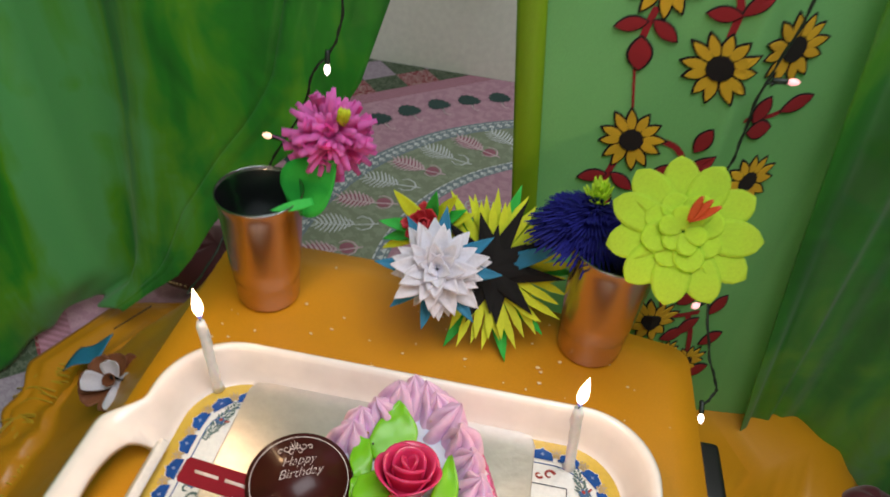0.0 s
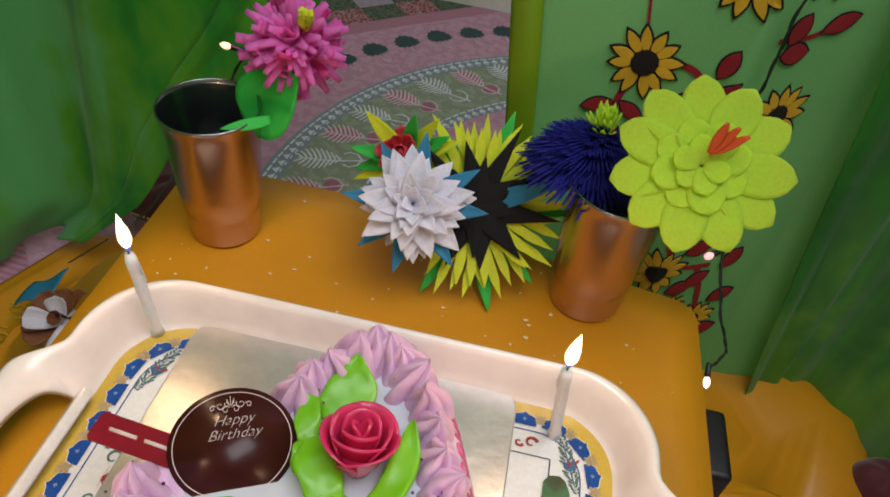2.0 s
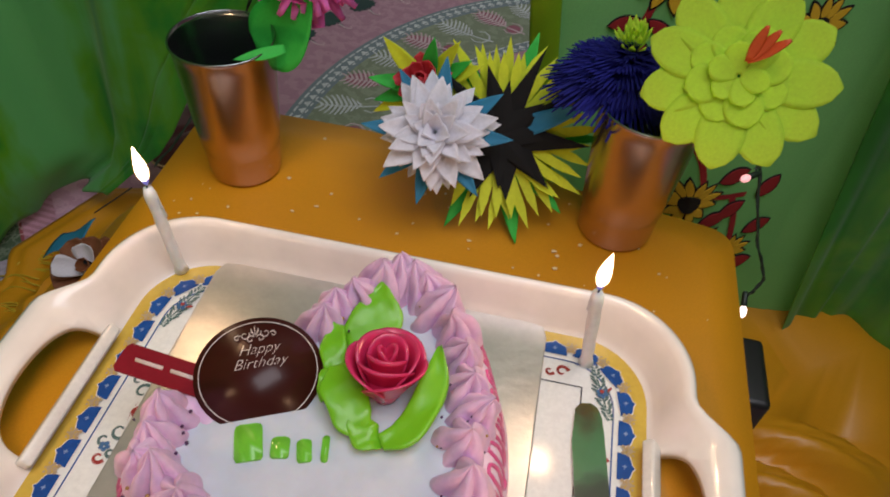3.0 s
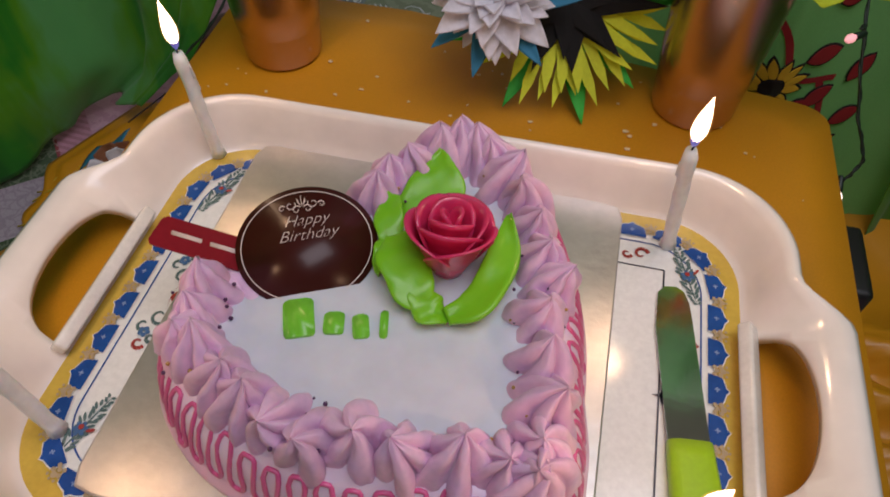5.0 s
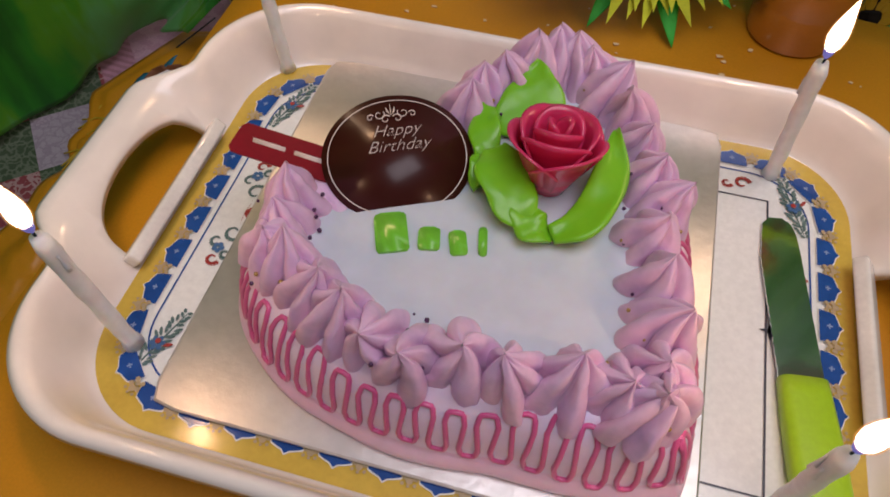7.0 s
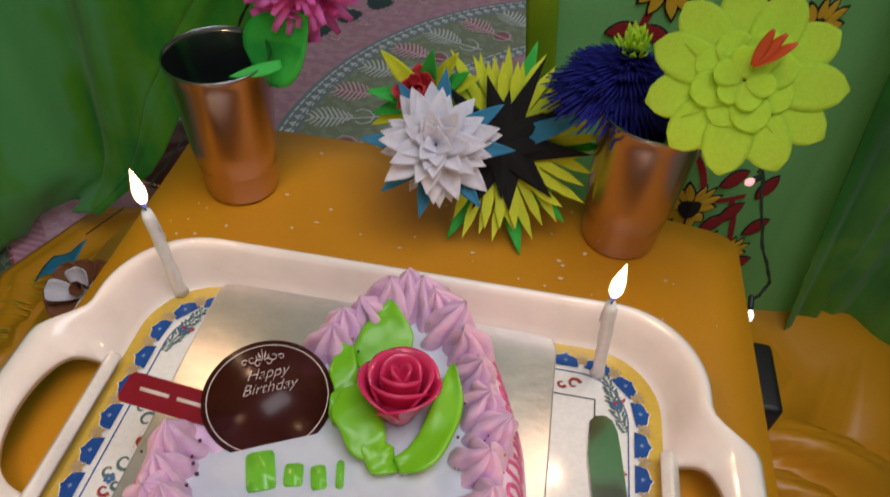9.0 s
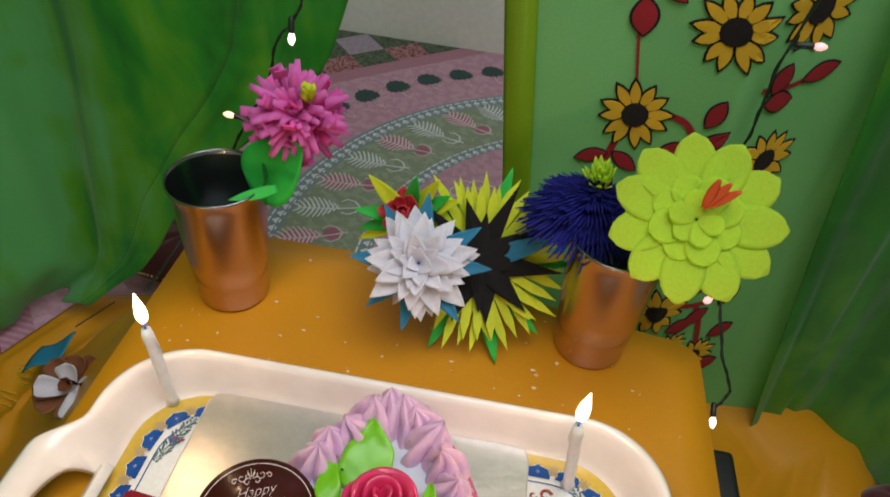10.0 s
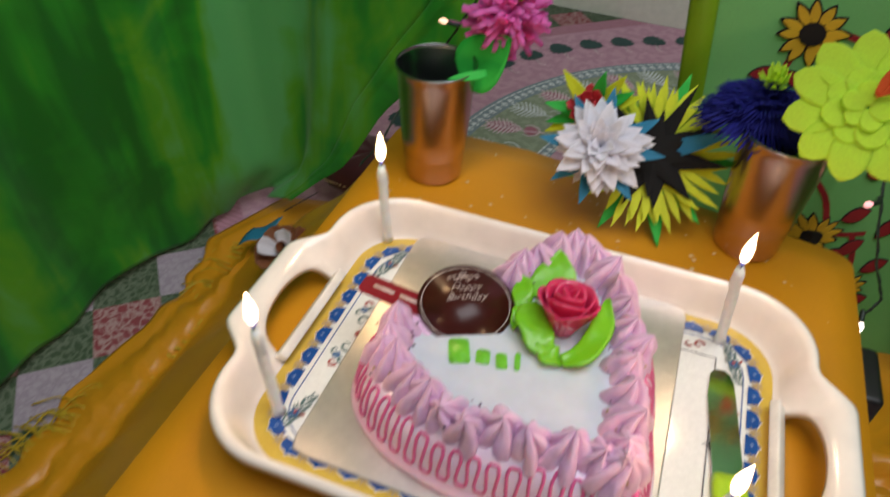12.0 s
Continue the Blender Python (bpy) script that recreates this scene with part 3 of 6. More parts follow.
curtain = thing("green_curtain", (-0.62, 0.3, 0.0), "plain green satin curtain hanging in soft folds beside the table", "curtain")
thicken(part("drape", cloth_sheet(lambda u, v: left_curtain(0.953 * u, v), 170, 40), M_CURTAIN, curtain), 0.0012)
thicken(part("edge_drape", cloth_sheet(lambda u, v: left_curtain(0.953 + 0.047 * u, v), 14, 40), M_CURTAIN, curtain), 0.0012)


def panel_y(x, z):
    y = 0.391 + 0.03 * min(0, z - 0.42)
    if x > 0.265:
        y += 0.018 * min(1, (x - 0.265) / 0.05)
    if x > 0.315:
        y += 0.03 * min(1, (x - 0.315) / 0.08)
    y -= 0.006 * math.exp(-((x - 0.268) / 0.014) ** 2)
    return y + 0.004 * math.sin(38 * x + 2 * z) + 0.004 * noise.noise((7 * x, 3 * z, 4.4))


def panel_x0(z):
    return 0.088 - 0.124 * (z - 0.355)


def panel_place(u, v, lift=0.0):
    z = 0.012 + 0.98 * v
    x = panel_x0(min(z, 1.0)) + (0.42 - 0.07) * u
    return (x, panel_y(x, z) - lift, z)


panel = thing("sunflower_curtain", (0.25, 0.40, 0.0), "pale green cotton curtain with yellow sunflower applique and dark red vines", "curtain")
thicken(part("drape", cloth_sheet(lambda u, v: panel_place(0.035 + 0.965 * u, v), 90, 90), M_PANEL, panel), 0.0012)


def panel_border(u, v):
    z = 0.012 + 0.98 * v
    x = panel_x0(min(z, 1.0)) - 0.010 + 0.028 * u
    return (x, panel_y(x, z) - 0.003 + 0.006 * math.sin(3.1 * u) * math.sin(9 * z), z)


thicken(part("border", cloth_sheet(panel_border, 8, 60), M_BORDER, panel, "olive satin edge band"), 0.0016)


def right_curtain(u, v):
    z = 0.006 + 0.98 * v ** 1.2
    xe = lerp_table([(0.0, 0.455), (0.12, 0.435), (0.345, 0.402), (0.557, 0.375), (0.662, 0.362), (1.0, 0.33), (1.6, 0.31)], z)
    path = smooth_path([(xe, 0.398, 0), (0.50, 0.432, 0), (0.612, 0.375, 0), (0.685, 0.20, 0), (0.70, 0.05, 0), (0.69, -0.15, 0)], 10)
    p, n = along(path, u)
    fold = 0.014 * math.sin(31 * u + 0.9 * z) + 0.008 * math.sin(71 * u + 2 + 1.5 * z) + 0.010 * noise.noise((6 * u, 2 * z, 8.2))
    p = p + n * fold * (0.25 + 0.75 * min(1, u / 0.35))
    return (p.x, p.y, z)


curtain_b = thing("sheer_green_curtain", (0.6, 0.3, 0.0), "sheer mid-green curtain hanging in folds over the bedding", "curtain")
thicken(part("drape", cloth_sheet(right_curtain, 150, 40), M_CURTAIN_B, curtain_b), 0.0010)


# applique on the panel: black felt under, coloured felt over
def felt(bm, outline, lift):
    n = len(outline)
    top = [bm.verts.new((x, panel_y(x, z) - lift, z)) for x, z in outline]
    low = [bm.verts.new((x, panel_y(x, z) - lift + 0.0012, z)) for x, z in outline]
    cx, cz = sum(x for x, z in outline) / n, sum(z for x, z in outline) / n
    mid = bm.verts.new((cx, panel_y(cx, cz) - lift - 0.0001, cz))
    for i in range(n):
        k = (i + 1) % n
        bm.faces.new((top[i], top[k], mid))
        bm.faces.new((top[i], top[k], low[k], low[i]))


def petal_outline(cx, cz, a, r0, r1, w, sx):
    pts = []
    for t, s in ((0, 0.55), (0.25, 0.95), (0.5, 1.0), (0.75, 0.66), (0.92, 0.25), (1, 0)):
        pts.append((r0 + (r1 - r0) * t, w * s))
    ring = pts + [(r, -s) for r, s in reversed(pts[:-1])]
    return [(cx + sx * (r * math.cos(a) - s * math.sin(a)), cz + r * math.sin(a) + s * math.cos(a)) for r, s in ring]


def sunflower(cx, cz, radius, turn, sx=1.0):
    eye = bmesh.new()
    felt(eye, [(cx + sx * radius * (0.34 + 0.012 * math.sin(9 * b)) * math.cos(b), cz + radius * 0.34 * math.sin(b)) for b in [2 * math.pi * i / 24 for i in range(24)]], 0.0048)
    flower = part("sunflower", eye, M_OUTLINE, panel, "yellow felt sunflower with a black eye", False)
    for k in range(12):
        a = turn + 2 * math.pi * k / 12 + 0.05 * math.sin(3 * k)
        r1 = radius * (1 + 0.06 * math.sin(5 * k + turn))
        bm = bmesh.new()
        felt(bm, petal_outline(cx, cz, a, radius * 0.30, r1 * 1.05, radius * 0.185, sx), 0.0025)
        under = len(bm.faces)
        felt(bm, petal_outline(cx, cz, a, radius * 0.36, r1 * 0.95, radius * 0.135, sx), 0.0035)
        for n, face in enumerate(bm.faces):
            face.material_index = 0 if n < under else 1
        shared("petal", to_mesh("petal", bm, (M_OUTLINE, M_APPLE), False), flower)


def vine(points, width=0.0034):
    bm = bmesh.new()
    pts = smooth_path([(x, 0, z) for x, z in points], 6)
    left, right = [], []
    for i, p in enumerate(pts):
        d = (pts[min(i + 1, len(pts) - 1)] - pts[max(i - 1, 0)]).normalized()
        s = Vector((-d.z, 0, d.x)) * width
        left.append(p + s), right.append(p - s)
    rows = [[bm.verts.new((q.x, panel_y(q.x, q.z) - 0.0022, q.z)) for q in side] for side in (left, right)]
    for i in range(len(pts) - 1):
        bm.faces.new((rows[0][i], rows[0][i + 1], rows[1][i + 1], rows[1][i]))
    part("vine", bm, M_VINE, panel, "dark red felt vine")


def felt_leaf(cx, cz, a, length=0.031, width=0.0068, sx=1.0):
    under, over = bmesh.new(), bmesh.new()
    def shape(l, w):
        half = [(l * (t - 0.5), w * math.sin(math.pi * t) ** 0.8) for t in [i / 8 for i in range(9)]]
        ring = half + [(x, -y) for x, y in reversed(half[1:-1])]
        return [(cx + sx * (x * math.cos(a) - y * math.sin(a)), cz + x * math.sin(a) + y * math.cos(a)) for x, y in ring]
    felt(under, shape(length * 1.06, width * 1.16), 0.0030)
    felt(over, shape(length * 0.94, width * 0.94), 0.0038)
    leaf = part("vine_leaf", under, M_OUTLINE, panel, "dark red felt leaf", False)
    part("leaf_felt", over, M_VINE, leaf, smooth=False)


for spec in ((0.177, 0.634, 0.037, 0.1, 1.0), (0.2435, 0.562, 0.035, 0.5, 1.0), (0.185, 0.470, 0.034, 0.2, 1.0), (0.308, 0.583, 0.036, 0.3, 0.85),
             (0.318, 0.435, 0.034, 0.6, 0.8), (0.267, 0.243, 0.033, 0.25, 1.0), (0.338, 0.150, 0.030, 0.4, 0.9), (0.180, 0.801, 0.038, 0.3, 1.0),
             (0.245, 0.736, 0.036, 0.2, 1.0), (0.310, 0.756, 0.036, 0.1, 0.85), (0.300, 0.175, 0.026, 0.9, 0.8)):
    sunflower(*spec)
for dz in (0.021, -0.145, 0.188):
    vine([(0.174, 0.585 + dz), (0.170, 0.565 + dz), (0.168, 0.545 + dz)])
    felt_leaf(0.155, 0.567 + dz, math.radians(15)), felt_leaf(0.187, 0.565 + dz, math.radians(-32)), felt_leaf(0.170, 0.540 + dz, math.radians(-80), 0.034, 0.011)
    vine([(0.206, 0.622 + dz), (0.230, 0.617 + dz), (0.243, 0.598 + dz), (0.243, 0.570 + dz)])
    felt_leaf(0.252, 0.632 + dz, math.radians(72)), felt_leaf(0.232, 0.590 + dz, math.radians(8)), felt_leaf(0.257, 0.605 + dz, math.radians(52), 0.036, 0.006)
    felt_leaf(0.300, 0.500 + dz, math.radians(70), 0.030, 0.009, 0.9), felt_leaf(0.305, 0.478 + dz, math.radians(10), 0.028, 0.010, 0.9)
    felt_leaf(0.335, 0.505 + dz, math.radians(28), 0.036, 0.008, 0.9), vine([(0.285, 0.490 + dz), (0.310, 0.492 + dz), (0.328, 0.500 + dz)], 0.0025)
    vine([(0.169, 0.525 + dz), (0.178, 0.483 + dz)], 0.0013)
for x, z, a in ((0.305, 0.273, 20), (0.318, 0.223, 35), (0.302, 0.212, 15), (0.350, 0.25, 60), (0.360, 0.19, 30), (0.315, 0.155, -20), (0.275, 0.18, 10), (0.36, 0.13, 20), (0.325, 0.12, -10)):
    felt_leaf(x, z, math.radians(a), 0.034, 0.010, 0.9)
vine([(0.242, 0.318), (0.262, 0.298), (0.285, 0.25), (0.328, 0.243)]), vine([(0.312, 0.245), (0.328, 0.205), (0.338, 0.15), (0.342, 0.09)])


# ---- table and its cloth ----
TX0, TX1, TY0, TY1 = -0.231, 0.283, -0.235, 0.330
table = thing("low_table", (0.02, 0.04, 0.0), "low table under a mustard cloth, one black plastic foot showing", "table")
bm = box_bm(TX0 + 0.006, TX1 - 0.006, TY0 + 0.006, TY1 - 0.006, TOP - 0.030, TOP - 0.004, 0.004)
for v in bm.verts:
    v.co.y -= max(0.0, min(1.0, (v.co.y - 0.10) / 0.23)) * max(0.0, v.co.x + 0.07) * 0.150
part("table_top", bm, M_TABLE_WOOD, table)
for x in (TX0 + 0.03, TX1 - 0.03):
    for y in (TY0 + 0.03, TY1 - 0.085):
        part("leg", box_bm(x - 0.018, x + 0.018, y - 0.018, y + 0.018, 0.0, TOP - 0.031, 0.003), M_TABLE_BLACK, table)
part("side_block", box_bm(0.288, 0.318, 0.128, 0.196, 0.195, 0.262, 0.006, 3), M_TABLE_BLACK, table, "black plastic side block")

RC = 0.022                                     # corner radius of the top


def back_edge(x, y):
    """The far edge of the top runs askew: nearer on the right."""
    return y - max(0.0, min(1.0, (y - 0.10) / 0.23)) * max(0.0, x + 0.07) * 0.150


def rim_points(count):
    """The edge of the top, anticlockwise from the middle of the right side: place and outward direction."""
    w, h = (TX1 - TX0) / 2 - RC, (TY1 - TY0) / 2 - RC
    cx, cy = (TX0 + TX1) / 2, (TY0 + TY1) / 2
    segs, q = [], math.pi / 2 * RC
    for n, (px, py, dx, dy, length) in enumerate(((w + RC, -h, 0, 1, 2 * h), (w, h + RC, -1, 0, 2 * w), (-w - RC, h, 0, -1, 2 * h), (-w, -h - RC, 1, 0, 2 * w))):
        segs.append(("line", px, py, dx, dy, length))
        ccx, ccy = ((w, h), (-w, h), (-w, -h), (w, -h))[n]
        segs.append(("arc", ccx, ccy, n * math.pi / 2, 0, q))
    total = sum(s[5] for s in segs)
    out = []
    for i in range(count):
        d = total * i / count
        for kind_, a, b, c, e, length in segs:
            if d <= length:
                break
            d -= length
        if kind_ == "line":
            out.append((cx + a + c * d, cy + b + e * d, e, -c))
        else:
            ang = c + d / RC
            out.append((cx + a + RC * math.cos(ang), cy + b + RC * math.sin(ang), math.cos(ang), math.sin(ang)))
    return [(x, back_edge(x, y), nx, ny) for x, y, nx, ny in out]


def cloth_fall():
    bm = bmesh.new()
    n, rows = 220, []
    rim = rim_points(n)
    falls, spreads = 16, 14
    for j in range(falls + spreads + 1):
        row = []
        for i, (x, y, nx, ny) in enumerate(rim):
            west, east, north, south = max(0, -nx), max(0, nx), max(0, ny), max(0, -ny)
            flare = 0.235 * west ** 1.5 + 0.022 * east + 0.05 * north * (0.25 + 0.75 * (x > 0.2)) + 0.09 * south
            if nx < 0 and ny != 0:
                flare = max(flare, 0.225 * west ** 0.5 * (0.7 + 0.3 * south))
            if nx > 0.02 and ny > 0.02:
                flare += 0.05
            reach = 0.080 * west + 0.27 * east * max(0, min(1, (y + 0.05) / 0.2)) + 0.05 * south + 0.02 * north * (x < 0.2)
            if nx > 0.02 and ny > 0.02:
                reach = 0.26
            wave = math.sin(i * 0.55 + 2 * math.sin(i * 0.21)) * 0.6 + math.sin(i * 0.23 + 1) * 0.7
            if j <= falls:
                u = j / falls
                power = 1.15 if west > 0.5 else (2.2 if east > 0.5 else 1.7)
                round_off = 0.004 * min(1, u * 12)
                d = round_off + flare * (u ** power if west <= 0.5 else (0.35 * u + 0.65 * u ** 1.3)) + 0.010 * wave * u * (0.6 if east > 0.9 else 0.4 if west > 0.5 else 1.0)
                z = (TOP - 0.290 * u) if west <= 0.5 else (TOP - 0.286 * u ** 0.9)
            else:
                u = (j - falls) / spreads
                d = 0.004 + flare + 0.010 * wave * (0.6 if east > 0.9 else 0.4 if west > 0.5 else 1.0) + reach * u * (1 + 0.10 * wave)
                lump = 0.055 * east * math.sin(math.pi * u) ** 0.8 * abs(math.sin(i * 0.38 + 3.0 * u)) ** 0.5 if reach > 0.1 else 0.0
                z = 0.010 + lump + 0.012 * east * math.sin(math.pi * u) * abs(math.sin(i * 0.83 + 4 * u)) * (reach > 0.1) + 0.006 * (1 - u) + (0.010 * abs(math.sin(i * 0.8 + 6 * u)) * (1 - u))
            px, py = x + nx * d, y + ny * d
            if west > 0.5 and j > 1:
                soft_ = min(1, j / 6)
                px += soft_ * (0.014 * noise.noise((3 * x, 8 * y, j * 0.16)) + 0.003 * noise.noise((9 * x, 21 * y, j * 0.3)))
                z += soft_ * (0.012 * noise.noise((2 * x + 4, 9 * y, j * 0.22)) + 0.0025 * noise.noise((6 * x, 18 * y, j * 0.25)))
            if j > 0:
                px += 0.004 * noise.noise((9 * x, 9 * y, j * 0.3))
            row.append(bm.verts.new((px, py, max(z, sheet_z(px, py) + 0.004))))
        rows.append(row)
    for a, b in zip(rows, rows[1:]):
        for i in range(n):
            bm.faces.new((a[i], a[(i + 1) % n], b[(i + 1) % n], b[i]))
    # the flat of the top, with slight creases
    cx, cy = (TX0 + TX1) / 2, (TY0 + TY1) / 2
    inner = rows[0]
    for k in range(1, 9):
        s = 1 - k / 9
        ring = []
        for x, y, nx, ny in rim:
            px, py = cx + (x - cx) * s, cy + (y - cy) * s
            crease = 0.0011 * noise.noise((11 * px, 16 * py, 2.0)) + 0.0006 * noise.noise((35 * px, 20 * py, 5.0))
            ring.append(bm.verts.new((px, py, TOP - 0.0008 + crease * min(1, k / 2))))
        for i in range(n):
            bm.faces.new((ring[i], ring[(i + 1) % n], inner[(i + 1) % n], inner[i]))
        inner = ring
    cap(bm, inner)
    return bm


table_cloth = thing("table_cloth", (0.02, 0.04, TOP), "mustard-orange table cloth draped over the low table and bedding", "tablecloth")
thicken(part("cloth", cloth_fall(), M_CLOTH, table_cloth), 0.0010)
bm = bmesh.new()
rnd = random.Random(5)
for k in range(110):
    y = -0.26 + 0.58 * rnd.random()
    x = -0.530 + 0.03 * rnd.random() + 0.04 * math.sin(11 * y)
    a = math.pi + rnd.uniform(-0.9, 0.9)
    l = rnd.uniform(0.02, 0.055)
    tube(bm, smooth_path([(x + 0.02, y, 0.012), (x + 0.4 * l * math.cos(a), y + 0.4 * l * math.sin(a), 0.010), (x + l * math.cos(a + 0.5), y + l * math.sin(a + 0.5), 0.003)], 4), 0.0011, 4)
tagged(part("fringe", bm, M_CLOTH_EDGE, table_cloth, "yellow thread fringe"), kind="stuff")
bm = bmesh.new()
for k in range(60):
    x, y = rnd.uniform(TX0 + 0.01, TX1 - 0.01), rnd.uniform(0.162, TY1 - 0.012)
    y = back_edge(x, y)
    s = rnd.uniform(0.0008, 0.0026)
    tilt = rnd.uniform(0, 6.3)
    pts = [(x + s * rnd.uniform(0.5, 1.2) * math.cos(tilt + b), y + s * rnd.uniform(0.4, 1.0) * math.sin(tilt + b)) for b in (0, 1.2, 2.6, 3.9, 5.1)]
    slab(bm, pts, TOP + 0.0004, TOP + 0.0009)
tagged(part("paper_chips", bm, M_CHIP, smooth=False), "tiny pale paper chips scattered on the mustard cloth", "paper chips", kind="stuff")

# ---- the tray ----
TRX, TRY = 0.018, -0.010                        # its middle


def round_rect(hx, hy, r, n, power=1.0):
    """n points round a rectangle with round corners, from the right side's middle."""
    w, h = hx - r, hy - r
    q = math.pi / 2 * r
    segs = ((hx, 0, 0, 1, h, None), (w, h, 0, 0, q, 0.0), (w, hy, -1, 0, 2 * w, None), (-w, h, 0, 0, q, math.pi / 2), (-hx, h, 0, -1, 2 * h, None),
            (-w, -h, 0, 0, q, math.pi), (-w, -hy, 1, 0, 2 * w, None), (w, -h, 0, 0, q, 1.5 * math.pi), (hx, -h, 0, 1, h, None))
    total = sum(s[4] for s in segs)
    out = []
    for i in range(n):
        d = total * i / n
        for a, b, c, e, length, ang in segs:
            if d <= length:
                break
            d -= length
        if ang is None:
            out.append((a + c * d, b + e * d))
        else:
            out.append((a + r * math.cos(ang + d / r), b + r * math.sin(ang + d / r)))
    return out


def ear(y):
    t = max(0.0, min(1.0, (0.078 - abs(y)) / 0.032))
    return t * t * (3 - 2 * t)


def tray_row(hx, hy, r, z, stretch, n=240):
    row = []
    for x, y in round_rect(hx, hy, r, n):
        if abs(x) > hx - r * 0.6:
            x += math.copysign(stretch * ear(y), x)
        row.append((TRX + x, TRY + y, z))
    return row


tray = thing("serving_tray", (TRX, TRY, TOP), "cream melamine serving tray with cut-out handles and a printed floral border", "tray")
bm = bmesh.new()
profile = [(0.188, 0.132, 0.050, FLOOR, 0.0), (0.190, 0.134, 0.051, FLOOR + 0.001, 0.0), (0.193, 0.1365, 0.053, FLOOR + 0.005, 0.001), (0.196, 0.1390, 0.054, FLOOR + 0.012, 0.004),
           (0.200, 0.1415, 0.056, FLOOR + 0.022, 0.010), (0.204, 0.1445, 0.058, FLOOR + 0.031, 0.017), (0.207, 0.147, 0.060, FLOOR + 0.0355, 0.022), (0.2100, 0.150, 0.062, FLOOR + 0.036, 0.025),
           (0.2130, 0.153, 0.063, FLOOR + 0.0335, 0.026), (0.2135, 0.1535, 0.063, FLOOR + 0.029, 0.026),
           (0.2110, 0.151, 0.062, FLOOR + 0.0285, 0.025), (0.2085, 0.149, 0.061, FLOOR + 0.031, 0.022), (0.205, 0.146, 0.059, FLOOR + 0.026, 0.017), (0.201, 0.1425, 0.057, FLOOR + 0.018, 0.010),
           (0.197, 0.139, 0.055, FLOOR + 0.004, 0.004), (0.192, 0.135, 0.052, TOP + 0.003, 0.0), (0.186, 0.130, 0.050, TOP + 0.0012, 0.0)]
rows = [[bm.verts.new(p) for p in tray_row(*one)] for one in profile]
for a, b in zip(rows, rows[1:]):
    for i in range(len(a)):
        bm.faces.new((a[i], a[(i + 1) % len(a)], b[(i + 1) % len(a)], b[i]))
cap(bm, rows[0], True), cap(bm, rows[-1])
body = part("body", bm, M_TRAY, tray)
# the two hand holes, cut right through
for side in (-1, 1):
    hole = bmesh.new()
    ring = []
    for k in range(40):
        b = math.pi * k / 39
        ring.append((TRX + side * (0.1910 + 0.0275 * math.sin(b) ** 0.62), TRY + 0.048 * math.cos(b)))
    slab(hole, ring, TOP - 0.02, TOP + 0.08)
    bmesh.ops.recalc_face_normals(hole, faces=hole.faces)
    cut_mesh = bpy.data.meshes.new("hole")
    hole.to_mesh(cut_mesh)
    hole.free()
    cutter = new("hole", cut_mesh)
    mod = body.modifiers.new("hand_hole", "BOOLEAN")
    mod.operation, mod.object, mod.solver = "DIFFERENCE", cutter, "EXACT"
    done = bpy.data.meshes.new_from_object(body.evaluated_get(bpy.context.evaluated_depsgraph_get()))
    body.modifiers.clear()
    body.data = done
    bpy.data.objects.remove(cutter)
    rail = box_bm(-0.0042, 0.0042, -0.053, 0.053, -0.008, 0.0035, 0.0022, 3)
    part("handle_rail", rail, M_RAIL, tray, m=pose(TRX + side * 0.1885, TRY, FLOOR + 0.0115, 0, side * -40, 0))
body.data.shade_smooth()


def ring_band(bm, outer, inner, z, n=200):
    a = [bm.verts.new((TRX + x, TRY + y, z)) for x, y in round_rect(*outer, n)]
    b = [bm.verts.new((TRX + x, TRY + y, z)) for x, y in round_rect(*inner, n)]
    for i in range(n):
        bm.faces.new((a[i], a[(i + 1) % n], b[(i + 1) % n], b[i]))


bm = bmesh.new()
ring_band(bm, (0.1890, 0.1330, 0.050), (0.174, 0.118, 0.041), FLOOR + 0.0009)
part("border_print", bm, M_P_YELLOW, tray, "yellow printed border", False)
bm = bmesh.new()
bm.faces.new([bm.verts.new((TRX + x, TRY + y, FLOOR + 0.0006)) for x, y in round_rect(0.175, 0.119, 0.041, 120)])
part("centre_print", bm, M_TRAY_WHITE, tray, "white printed centre", False)


def round_at(share, hx, hy, r):
    pts = round_rect(hx, hy, r, 1200)
    i = int(share * 1200) % 1200
    (x0, y0), (x1, y1) = pts[i], pts[(i + 4) % 1200]
    d = math.hypot(x1 - x0, y1 - y0)
    return x0, y0, (x1 - x0) / d, (y1 - y0) / d


